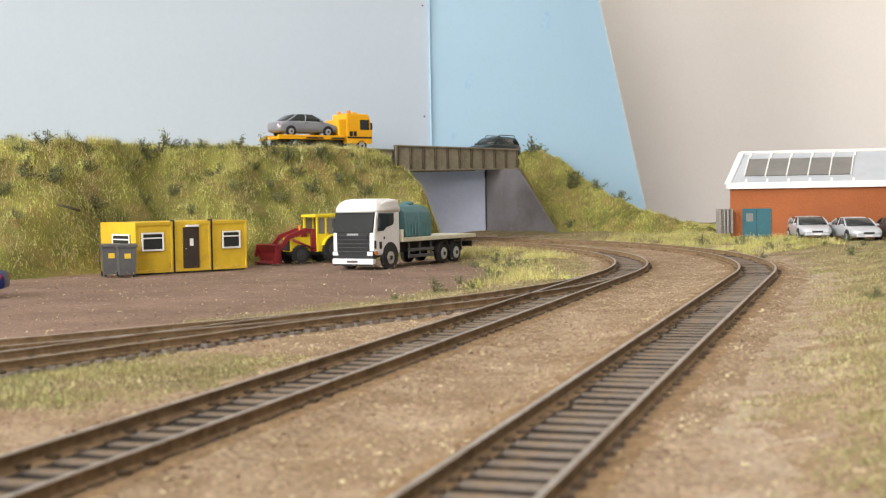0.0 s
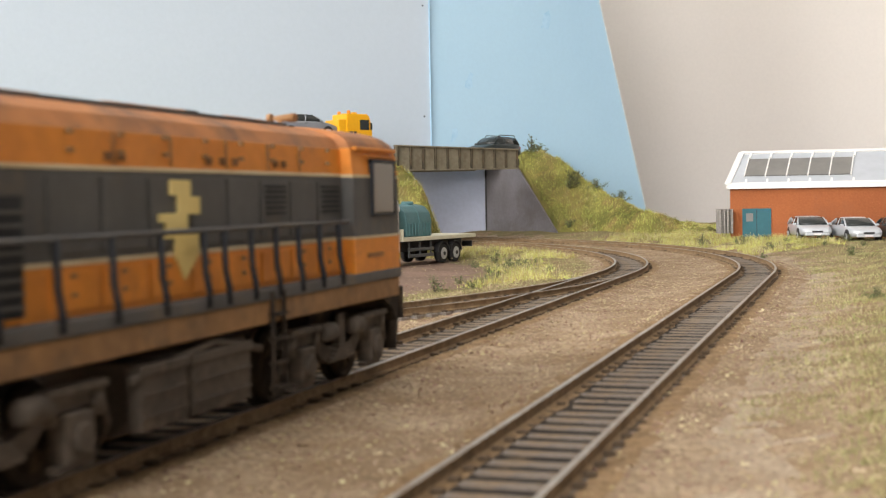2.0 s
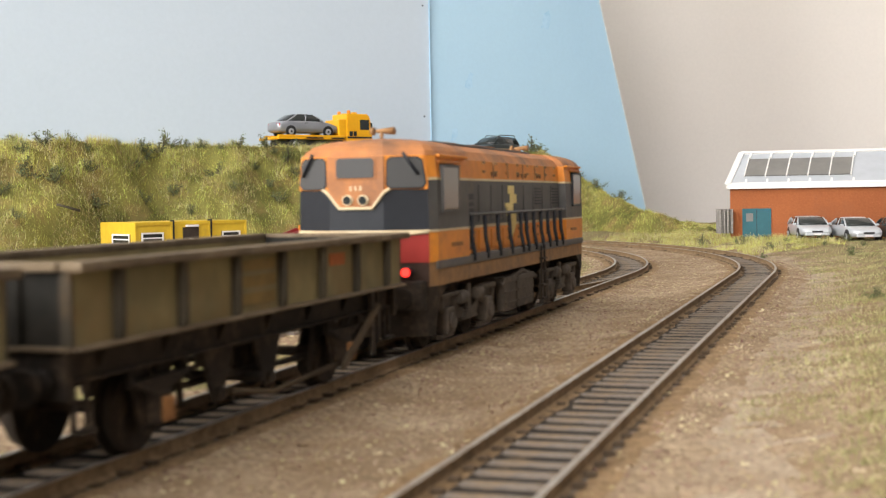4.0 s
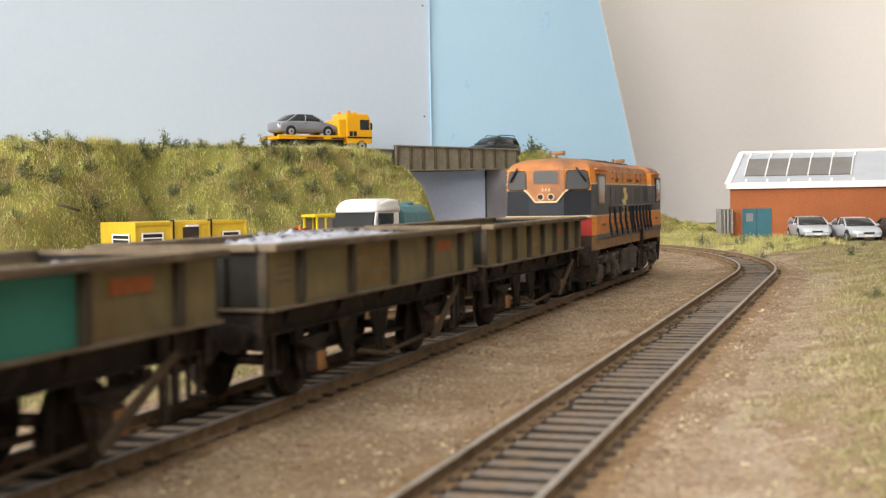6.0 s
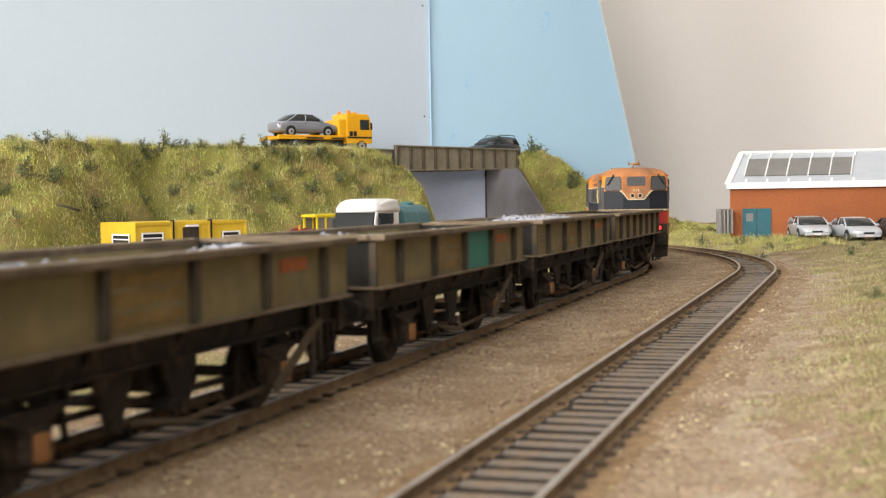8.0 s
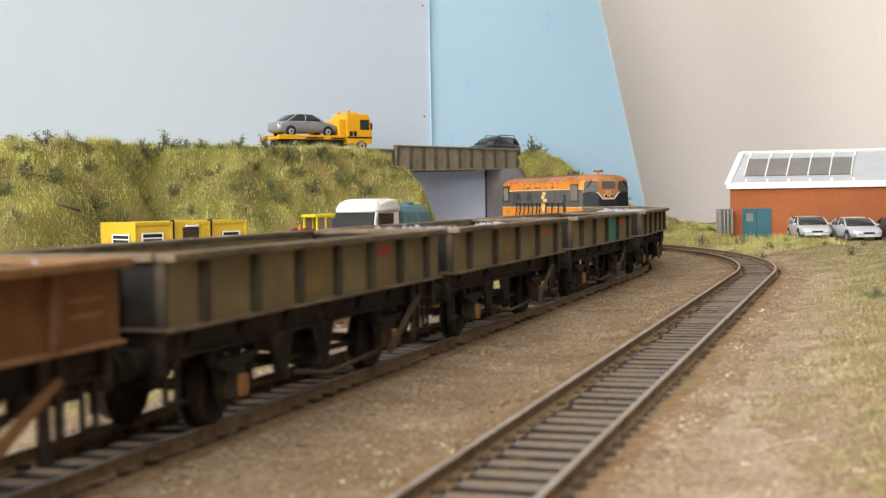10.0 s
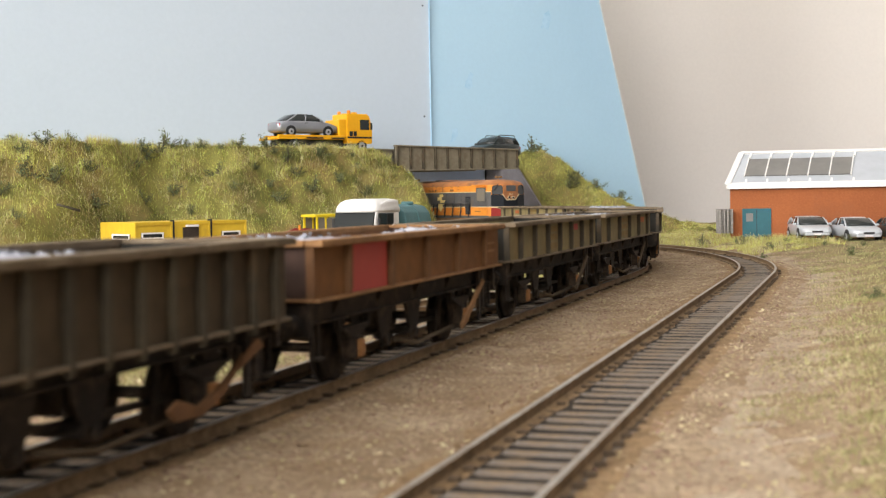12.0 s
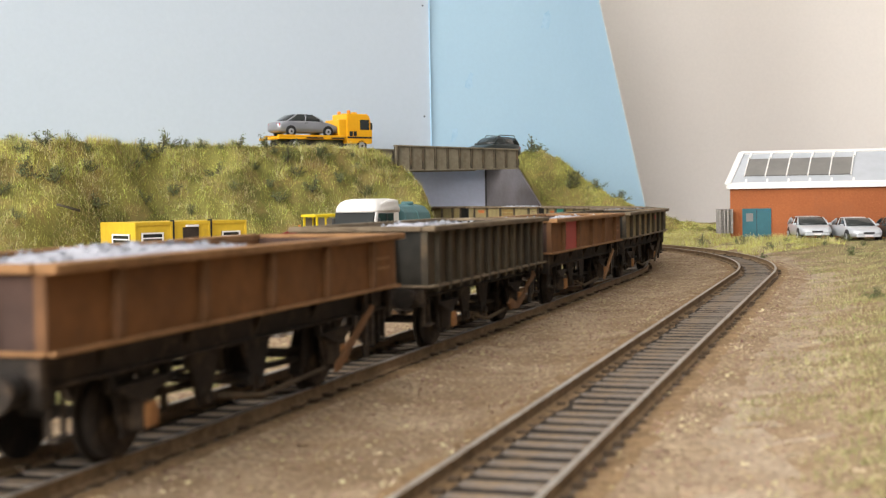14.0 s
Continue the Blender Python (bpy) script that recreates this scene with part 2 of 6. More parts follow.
M_AXLEBOX = mat("axlebox_ochre", (0.36, 0.17, 0.055), (0.27, 0.12, 0.04), 0.8, scale=80)
M_LOAD = mat("grey_ballast_load", (0.36, 0.37, 0.40), (0.28, 0.29, 0.32), 0.9, scale=120, bump=0.5, island=0.7)
M_TAIL = glow_mat("tail_lamp_glow", (1.0, 0.03, 0.02), 3.0)


# ---- building blocks (millimetres) ----
def finish(name, bm, material, parent=None, label=""):
    bmesh.ops.scale(bm, vec=(K, K, K), verts=bm.verts)
    me = bpy.data.meshes.new(name)
    bm.to_mesh(me)
    bm.free()
    for m in material if isinstance(material, (list, tuple)) else [material]:
        me.materials.append(m)
    ob = new(name, me)
    if parent:
        ob.parent = parent
    if label:
        ob["label"] = label
    return ob


def part(name, bm, material, parent, label=""):
    return finish(name, bm, material, parent, label)


def P(x, y, z, rz=0, rx=0, ry=0):
    return pose(x * K, y * K, z * K, rx, ry, rz)


def thing(name, m, label, category, group="", kind=""):
    ob = new(name)
    ob.empty_display_size = 0.01
    ob.matrix_basis = m
    return tagged(ob, label, category, group, kind)


def box(x0, x1, y0, y1, z0, z1, bev=0.0, bm=None):
    b = bmesh.new()
    bmesh.ops.create_cube(b, size=1)
    for v in b.verts:
        v.co = Vector(((x0 + x1) / 2 + v.co.x * (x1 - x0), (y0 + y1) / 2 + v.co.y * (y1 - y0), (z0 + z1) / 2 + v.co.z * (z1 - z0)))
    if bev:
        bmesh.ops.bevel(b, geom=list(b.edges), offset=bev, segments=2, affect="EDGES", profile=0.6)
    return join(bm, b)


def join(bm, b):
    if bm is None:
        return b
    me = bpy.data.meshes.new("tmp")
    b.to_mesh(me)
    b.free()
    bm.from_mesh(me)
    bpy.data.meshes.remove(me)
    return bm


def cyl(c, r, length, axis="x", seg=20, bm=None, r2=None, bev=0.0):
    b = bmesh.new()
    bmesh.ops.create_cone(b, cap_ends=True, segments=seg, radius1=r, radius2=r if r2 is None else r2, depth=length)
    if bev:
        rims = [e for e in b.edges if len(e.link_faces) == 2 and any(len(f.verts) > 4 for f in e.link_faces)]
        bmesh.ops.bevel(b, geom=rims, offset=bev, segments=2, affect="EDGES")
    rot = {"x": Euler((0, radians(90), 0)), "y": Euler((radians(-90), 0, 0)), "z": Euler((0, 0, 0))}[axis].to_matrix()
    for v in b.verts:
        v.co = rot @ v.co + Vector(c)
    for f in b.faces:
        f.smooth = len(f.verts) == 4
    return join(bm, b)


def prism(pts, a, b, axis="x", bm=None, bev=0.0):
    """A 2-D outline pushed from a to b. x: (y, z); y: (x, z); z: (x, y)."""
    q = bmesh.new()

    def at(u, v, w):
        return {"x": (w, u, v), "y": (u, w, v), "z": (u, v, w)}[axis]
    lo = [q.verts.new(at(u, v, a)) for u, v in pts]
    hi = [q.verts.new(at(u, v, b)) for u, v in pts]
    q.faces.new(lo), q.faces.new(hi)
    for i in range(len(pts)):
        j = (i + 1) % len(pts)
        q.faces.new((lo[i], lo[j], hi[j], hi[i]))
    bmesh.ops.recalc_face_normals(q, faces=q.faces)
    if bev:
        bmesh.ops.bevel(q, geom=list(q.edges), offset=bev, segments=2, affect="EDGES", profile=0.6)
    return join(bm, q)


def tube(points, r, seg=6, bm=None):
    q = bmesh.new()
    pts = [Vector(p) for p in points]
    rings = []
    for i, p in enumerate(pts):
        d = (pts[min(i + 1, len(pts) - 1)] - pts[max(i - 1, 0)]).normalized()
        side = d.cross(Vector((0.31, 0.2, 0.93))).normalized()
        up = side.cross(d)
        rings.append([q.verts.new(p + r * (math.cos(k * 6.2832 / seg) * side + math.sin(k * 6.2832 / seg) * up)) for k in range(seg)])
    for r0, r1 in zip(rings[:-1], rings[1:]):
        for k in range(seg):
            q.faces.new((r0[k], r0[(k + 1) % seg], r1[(k + 1) % seg], r1[k])).smooth = True
    q.faces.new(rings[0]), q.faces.new(rings[-1])
    bmesh.ops.recalc_face_normals(q, faces=q.faces)
    return join(bm, q)


def loft(rings, bm=None, caps=True):
    """Closed rings of equal length joined in order."""
    q = bmesh.new()
    vs = [[q.verts.new(p) for p in ring] for ring in rings]
    n = len(rings[0])
    for a, b in zip(vs[:-1], vs[1:]):
        for k in range(n):
            q.faces.new((a[k], a[(k + 1) % n], b[(k + 1) % n], b[k]))
    if caps:
        q.faces.new(vs[0]), q.faces.new(vs[-1])
    bmesh.ops.recalc_face_normals(q, faces=q.faces)
    return join(bm, q)


def plate(c, normal_turn, w, h, t=0.3, bm=None, bev=0.0, lean=0.0):
    """A thin upright plate facing -y, turned about z by normal_turn degrees and leaned back."""
    b = box(-w / 2, w / 2, -t / 2, t / 2, -h / 2, h / 2, bev)
    bmesh.ops.transform(b, matrix=Matrix.Translation(c) @ Euler((radians(-lean), 0, radians(normal_turn)), "XYZ").to_matrix().to_4x4(), verts=b.verts)
    return join(bm, b)


# ---- track plan ----
PHI, X0, S0, RAD, ARC, GAP = 0.31607, -113.725, 622.32, 544.56, 0.87393, 63.19


def path(s, off=0.0):
    """Place and heading on the near running line, off millimetres to its right."""
    d, r = np.array((math.sin(PHI), math.cos(PHI))), np.array((math.cos(PHI), -math.sin(PHI)))
    a = min(max((s - S0) / RAD, 0), ARC)
    rr, dd = math.cos(a) * r + math.sin(a) * d, -math.sin(a) * r + math.cos(a) * d
    p = np.array((X0, 0)) - r * RAD + min(s, S0) * d + (RAD + off) * rr + max(s - S0 - ARC * RAD, 0) * dd
    return p, dd


def spline(pts, step):
    pts = [np.array(p, float) for p in pts]
    ext = [2 * pts[0] - pts[1]] + pts + [2 * pts[-1] - pts[-2]]
    raw = []
    for i in range(1, len(ext) - 2):
        a, b, c, d = ext[i - 1:i + 3]
        for t in np.linspace(0, 1, 40, endpoint=False):
            raw.append(0.5 * (2 * b + (c - a) * t + (2 * a - 5 * b + 4 * c - d) * t * t + (3 * b - a - 3 * c + d) * t ** 3))
    raw = np.array(raw + [pts[-1]])
    ln = np.r_[0, np.cumsum(np.hypot(*np.diff(raw, axis=0).T))]
    s = np.arange(0, ln[-1], step)
    return np.c_[np.interp(s, ln, raw[:, 0]), np.interp(s, ln, raw[:, 1])]


PITCH = 7.2
LINE_M = np.array([path(s)[0] for s in np.arange(-1200, 1590, PITCH)])
LINE_R = np.array([path(s, GAP)[0] for s in np.arange(-300, 1590, PITCH)])
SIDING = [(-190, 283), (-115.6, 331.7), (-78, 364.5), (-44, 394), (-5, 437), (30, 486), (55, 530), (72, 568)]
SPUR = [(-150, 235), (-105, 301), (-74, 346), (-44, 390), (-5, 437)]
LINE_S = spline(SIDING, PITCH)
LINE_T = spline(SPUR, PITCH)


def near_line(x, y, line):
    """Distance to a line of track and the signed side (positive to its right)."""
    near = []
    for k in range(0, len(x), 20000):
        d2 = (x[k:k + 20000, None] - line[None, :, 0]) ** 2 + (y[k:k + 20000, None] - line[None, :, 1]) ** 2
        near.append(np.argmin(d2, axis=1))
    i = np.concatenate(near)
    j = np.clip(i, 1, len(line) - 2)
    t = line[j + 1] - line[j - 1]
    side = (x - line[i, 0]) * t[:, 1] - (y - line[i, 1]) * t[:, 0]
    return np.hypot(x - line[i, 0], y - line[i, 1]), np.sign(side)


def noise2(x, y, size, seed=0.0):
    return np.array([noise.noise(Vector((a / size, b / size, seed))) for a, b in zip(x, y)])


def smooth(a, b, v):
    t = np.clip((v - a) / (b - a), 0, 1)
    return t * t * (3 - 2 * t)


def land(x, y):
    """Height of the layout's surface and its zones."""
    dm, sm = near_line(x, y, LINE_M)
    dr, sr = near_line(x, y, LINE_R)
    ds, ss = near_line(x, y, LINE_S)
    dt, _ = near_line(x, y, LINE_T)
    dtrack = np.minimum(np.minimum(dm, dr), np.minimum(ds, dt))
    z = -3.5 + 0.16 * noise2(x, y, 6, 3.0)
    left = (ss < 0) & (sm < 0) | ((sm < 0) & (y > 540))
    dleft = np.where(left, np.minimum(np.minimum(ds, dt), dm), 0)
    z -= 5.0 * smooth(26, 80, dleft)
    dright = np.where(sr > 0, dr, 0)
    z += smooth(20, 75, dright) * (5.8 + 2.0 * noise2(x, y, 40, 7.0))
    z += smooth(16, 24, dtrack) * 0.5 * noise2(x, y, 14, 5.0)
    return z, dm, dr, ds, dt, dleft, dright, sm, sr


def grid_mesh(name, xs, ys, zfun, mats, zone):
    gx, gy = np.meshgrid(xs, ys)
    x, y = gx.ravel(), gy.ravel()
    z, idx = zfun(x, y)
    nx, ny = len(xs), len(ys)
    i = (np.arange(ny - 1)[:, None] * nx + np.arange(nx - 1)[None, :]).ravel()
    faces = np.stack([i, i + 1, i + nx + 1, i + nx], 1)
    me = bpy.data.meshes.new(name)
    me.from_pydata((np.stack([x, y, z], 1) * K).tolist(), [], faces.tolist())
    for m in mats:
        me.materials.append(m)
    me.polygons.foreach_set("material_index", np.asarray(idx)[i].astype(np.int32))
    me.polygons.foreach_set("use_smooth", np.ones(len(faces), bool))
    return new(name, me)


def strip_width(x, y):
    """How far the rough grass reaches from the siding towards the yard."""
    return np.interp(x, [-128, -98], [13, 92]) - 10 * smooth(540, 640, y)


def ground_zone(x, y):
    z, dm, dr, ds, dt, dleft, dright, sm, sr = land(x, y)
    n = noise2(x, y, 22, 1.0) + 0.5 * noise2(x, y, 7, 2.0)
    idx = np.zeros(len(x), int)
    idx[(dleft > 12) & (dleft + 8 * n > 18)] = 2
    idx[(dleft > 12) & (dleft + 16 * n > strip_width(x, y)) & (y < 930)] = 1
    idx[(dright + 14 * n > 19) & (dright + 14 * n < 33)] = 3
    idx[dright + 26 * n > 44] = 2
    idx[(((x + 88) / 48) ** 2 + ((y - 290) / 48) ** 2 + 0.5 * n < 1) & (dm > 20) & (sm < 0)] = 2
    return z, idx


xs = np.r_[np.arange(-1000, -400, 60), np.arange(-400, 480, 4), np.arange(480, 1001, 60)]
ys = np.r_[np.arange(-1300, 60, 60), np.arange(60, 1160, 4), np.arange(1160, 1500, 20)]
ground = tagged(grid_mesh("ground", xs, ys, ground_zone, [M_BALLAST, M_YARD, M_SOIL, M_SAND], None), "tan scatter ground with brown yard dirt and grassy soil", "ground", kind="structure")


# ---- road embankments ----
FOOT_X, FOOT_Y = [-900, -258, -205, -150, -60, -37, -18, -6, 2], [560, 748, 838, 868, 945, 952, 962, 990, 1012]


def bank_left(x, y):
    """Long grass bank with the road on it; foot runs behind the yard."""
    foot = np.interp(x, FOOT_X, FOOT_Y)
    run = 95 + 12 * noise2(x, y, 60, 4.0)
    t = np.clip((y - foot) / run, 0, 1)
    top = np.interp(x, [-900, -60, 30], [79, 77.0, 76])
    # the end beside the bridge falls away along the edge of the line below
    u = x - (0.5 + 0.624 * (1020 - y)) + 3.0 * noise2(x, y, 15, 6.0)
    end = np.interp(u, [-38, -18.5, -7, 0, 4], [1, 0.68, 0.30, 0.05, 0])
    z = -9 + (top + 9) * np.minimum(t ** 0.85, end)
    rough = (8.5 * noise2(x, y, 26, 8.0) + 6.0 * noise2(x, y, 11, 9.0) + 3.0 * noise2(x, y, 5, 10.0)) * smooth(0, 0.2, t) * smooth(1.0, 0.9, t) * smooth(-8, -30, u)
    return z + rough, np.zeros(len(x), int)


def bank_right(x, y):
    """The bank beyond the bridge, held by the wing wall, falling away to the right."""
    crest = np.interp(x, [44, 74, 95, 117, 138, 160, 192, 230, 264], [77, 78, 80, 71, 50, 33, 15, 5, 1])
    u = ((x - 44) * 64 - (y - 1290) * 90) / 12196
    d = (x - 108) * 0.815 + (y - 1200) * 0.58
    low = np.interp(u, [0, 0.465, 1.0, 1.25], [68, 65, 1, -4])
    n = 4.5 * noise2(x, y, 20, 18.0) + 3.0 * noise2(x, y, 8, 19.0) + 1.6 * noise2(x, y, 4.5, 20.0)
    z = np.minimum(low + 1.15 * np.maximum(d, 0), crest) + n * smooth(2, 14, d)
    return np.where(d < 5.0, -6.0, z), np.zeros(len(x), int)


tagged(grid_mesh("embankment", np.r_[np.arange(-900, -340, 20), np.arange(-340, 12, 4)], np.arange(550, 1182, 4), bank_left, [M_BANK], None), "tall grass-covered road embankment behind the yard", "embankment", kind="structure")
tagged(grid_mesh("embankment", np.arange(44, 264, 3), np.arange(1056, 1330, 3), bank_right, [M_BANK], None), "grassy bank falling away beyond the bridge", "embankment", kind="structure")


# ---- backdrop boards and room ----
def slab(name, outline, label, material, thick, category="backdrop"):
    """A flat board from its corners (mm), thickened away from the viewer."""
    b = bmesh.new()
    front = [b.verts.new(p) for p in outline]
    f = b.faces.new(front)
    f.normal_update()
    n = f.normal if f.normal.y > 0 else -f.normal
    back = [b.verts.new(Vector(p) + n * thick) for p in outline]
    b.faces.new(back)
    for i in range(len(front)):
        j = (i + 1) % len(front)
        b.faces.new((front[i], front[j], back[j], back[i]))
    bmesh.ops.recalc_face_normals(b, faces=b.faces)
    return tagged(finish(name, b, material), label, category, kind="structure")


SEAM = (-9.3, 1232)
ALONG = Vector((227.3, 113.0, 0))  # the sky blue board's run from the seam to its far foot


def on_board(t, z):
    return (SEAM[0] + ALONG.x * t, SEAM[1] + ALONG.y * t, z)


left_board = slab("backdrop_left", [(SEAM[0] - 0.6, SEAM[1], 66), (-900, 985, 66), (-900, 985, 520), (SEAM[0] - 0.6, SEAM[1], 520)], "pale blue painted plywood backdrop board", M_BOARD_PALE, 9)
right_board = slab("backdrop_right", [on_board(0, 66), on_board(0.434, 66), on_board(0.434, -4), on_board(1, -4), on_board(1, 10), on_board(0.756, 249), on_board(0.478, 517), on_board(0, 520)], "sky blue painted board with a slanting edge", M_BOARD_BLUE, 9)
edge_strip = loft([[Vector(on_board(t + d, z)) + Vector((0.44, -0.9, 0)) * n for d, n in ((-0.004, 0.3), (0.0015, 0.3), (0.0015, -8.0), (-0.004, -8.0))] for t, z in ((1, 10), (0.756, 249), (0.478, 517))])
tagged(finish("board_edge", edge_strip, M_EDGE), "bare pale sawn edge of the blue board", "trim", kind="structure")
slab("backdrop_under_left", [(44, 1291, -6), (-44, 1291, -6), (-44, 1291, 65), (44, 1291, 65)], "lilac grey board behind the bridge opening", M_UNDER, 6)
slab("backdrop_under_right", [(44.5, 1290, -6), (108, 1200, -6), (108, 1200, 1), (73.8, 1248, 65), (44.5, 1290, 65.5)], "dark grey sloping wing wall under the bridge", M_UNDER_GREY, 2)


tagged(finish("board_seam", box(43.6, 45.0, 1288.4, 1289.6, -6, 64), M_DARK), "dark ragged gap between the under-bridge boards", "trim", kind="structure")


tagged(finish("board_corner", box(SEAM[0] - 1.0, SEAM[0] + 0.2, SEAM[1] - 3.0, SEAM[1] - 0.6, 66, 519), M_BLUEPATCH), "narrow blue filled joint where the boards meet", "trim", kind="structure")


def board_mark(px, py, name, label, pts, material):
    """A thin mark on the sky blue board, px along it and py up (mm)."""
    a, d = Vector((SEAM[0], SEAM[1], 0)), ALONG.normalized()
    n = Vector((d.y, -d.x, 0))
    ring = [a + d * (px + u) + Vector((0, 0, py + v)) for u, v in pts]
    tagged(finish(name, loft([[q - n * 0.1 for q in ring], [q + n * 0.06 for q in ring]]), material), label, "paint mark", kind="structure")


board_mark(131, 214, "touch_up_patch", "darker blue touched-up paint patch", [(-5, -3), (-2, -9), (2, -10), (4, -4), (5, 3), (3, 10), (-1, 7), (-3, 6)], M_BLUEPATCH)
board_mark(126, 207, "touch_up_patch", "darker blue touched-up paint patch", [(-2, -1), (0, -2), (2, 0), (0, 2)], M_BLUEPATCH)
board_mark(42, 150, "touch_up_patch", "darker blue touched-up paint patch", [(-5, -6), (0, -8), (4, -5), (3, 2), (5, 7), (1, 9), (-2, 2), (-4, 0)], M_BLUEPATCH)
board_mark(25, 97, "touch_up_patch", "darker blue touched-up paint patch", [(-5, -7), (0, -6), (4, 1), (3, 7), (-2, 6), (-3, 0)], M_BLUEPATCH)
for sz in (115, 221):
    tagged(finish("screw_head", cyl((SEAM[0] - 6.5, SEAM[1] - 2.0, sz), 0.9, 0.8, "y", 12), M_GREY), "small grey screw head in the pale board", "screw", kind="structure")


def room():
    tagged(finish("floor", box(-1900, 2300, -1900, 1760, -1000, -960), M_FLOOR), "dull brown carpeted room floor", "floor", kind="structure")
    tagged(finish("ceiling", box(-1900, 2300, -1900, 1760, 1450, 1490), M_CEIL), "plain white ceiling", "ceiling", kind="structure")
    tagged(finish("wall_north", box(-1900, 2300, 1720, 1760, -960, 1450), M_WALL), "plain cream painted room wall", "wall", kind="structure")
    # South, west and east walls stay out of view; their grey tone limits fill.
    tagged(finish("wall_south", box(-1900, 2300, -1900, -1860, -960, 1450), M_WALL2), "unseen room wall, toned grey to cut bounced light", "wall", kind="structure")
    tagged(finish("wall_west", box(-1900, -1860, -1860, 1720, -960, 1450), M_WALL2), "unseen room wall, toned grey to cut bounced light", "wall", kind="structure")
    tagged(finish("wall_east", box(2260, 2300, -1860, 1720, -960, 1450), M_WALL2), "unseen room wall, toned grey to cut bounced light", "wall", kind="structure")
    tagged(finish("baseboard", box(-1000, 960, -1300, 1480, -34, -14), M_WOOD), "plywood layout baseboard", "board", kind="structure")


room()


# ---- tracks ----
def sleeper_mesh(bare):
    """One sleeper; bare lists the rail chairs that the grit leaves free."""
    b = box(-12.2, 12.2, -1.6, 1.6, -4.2, -2.45)
    plain = len(b.faces)
    for k, x in enumerate((-10.15, -6.85, 6.85, 10.15)):
        tall = -1.75 if k in bare else -2.2
        box(x - 0.85, x + 0.85, -0.75, 0.75, -2.5, tall, 0, b)
    b.faces.ensure_lookup_table()
    for i, f in enumerate(b.faces):
        f.material_index = 0 if i < plain else 1
    bmesh.ops.scale(b, vec=(K, K, K), verts=b.verts)
    me = bpy.data.meshes.new("sleeper")
    b.to_mesh(me)
    b.free()
    me.materials.append(M_SLEEPER), me.materials.append(M_CHAIR)
    return me


SLEEPERS = [sleeper_mesh(q) for q in ((0, 1, 2, 3), (1, 3), (0, 2), (1, 2), (1, 2, 3), ())]


def rail_mesh(line, off, name, parent):
    """Flat-bottomed rail swept along a line; bright running surface."""
    prof = [(-1.0, -2.5), (1.0, -2.5), (1.0, -2.2), (0.3, -1.9), (0.3, -0.75), (0.55, -0.5), (0.55, -0.05), (0.45, 0.0), (-0.45, 0.0), (-0.55, -0.05), (-0.55, -0.5), (-0.3, -0.75), (-0.3, -1.9), (-1.0, -2.2)]
    b = bmesh.new()
    rings = []
    for i in range(len(line)):
        t = line[min(i + 1, len(line) - 1)] - line[max(i - 1, 0)]
        t = t / np.hypot(*t)
        r = np.array((t[1], -t[0]))
        rings.append([b.verts.new((*(line[i] + r * (off + u)), v)) for u, v in prof])
    n = len(prof)
    for r0, r1 in zip(rings[:-1], rings[1:]):
        for k in range(n):
            f = b.faces.new((r0[k], r0[(k + 1) % n], r1[(k + 1) % n], r1[k]))
            f.material_index = 1 if k in (6, 7, 8) else 0
    b.faces.new(rings[0]), b.faces.new(rings[-1])
    bmesh.ops.recalc_face_normals(b, faces=b.faces)
    return part(name, b, [M_RAIL, M_RAILTOP], parent)


def shoulder(line, parent):
    """Loose ballast banked against the outer side of each rail, and the darker bed between."""
    for s in (-1, 1):
        b = bmesh.new()
        rings = []
        for i in range(0, len(line)):
            t = line[min(i + 1, len(line) - 1)] - line[max(i - 1, 0)]
            r = np.array((t[1], -t[0])) / np.hypot(*t)
            for sub in (0.0, 0.5):
                c = line[i] + t * sub / 2
                wob = noise.noise(Vector((i * 0.9 + sub, s * 3.0, 2.0)))
                rings.append([b.verts.new((*(c + r * s * u), v + wob * w)) for u, v, w in ((9.4, -3.0, 0.1), (10.2, -2.4, 0.25), (12.0, -2.2, 0.35), (14.5 + 2.5 * wob, -2.4, 0.5), (21 + 3 * wob, -3.2, 0.4), (27 + 4 * wob, -4.4, 0.2))])
        for p, q in zip(rings[:-1], rings[1:]):
            for k in range(5):
                f = b.faces.new((p[k], p[k + 1], q[k + 1], q[k]))
                f.smooth, f.material_index = True, 0 if k < 3 else 1
        bmesh.ops.recalc_face_normals(b, faces=b.faces)
        part("ballast_shoulder", b, [M_TRACKDUST, M_BALLAST], parent)
    b = bmesh.new()
    rings = []
    for i in range(len(line)):
        t = line[min(i + 1, len(line) - 1)] - line[max(i - 1, 0)]
        r = np.array((t[1], -t[0])) / np.hypot(*t)
        for sub in (0.0, 0.5):
            c, w = line[i] + t * sub / 2, noise.noise(Vector((i * 0.7 + sub, 1.0, 5.0)))
            rings.append([b.verts.new((*(c + r * u), v + 0.2 * noise.noise(Vector((i * 0.7 + sub, u, 5.0))))) for u, v in ((-8, -2.3), (-6.2 + 1.5 * w, -2.42), (-5.2 + 2 * w, -2.72), (0, -2.68), (5.4 + 2 * w, -2.72), (6.4 + 1.5 * w, -2.42), (8, -2.3))])
    for p, q in zip(rings[:-1], rings[1:]):
        for k in range(6):
            f = b.faces.new((p[k], p[k + 1], q[k + 1], q[k]))
            f.smooth, f.material_index = True, 1 if k in (0, 5) else 0
    part("track_bed", b, [M_BED, M_TRACKDUST], parent)


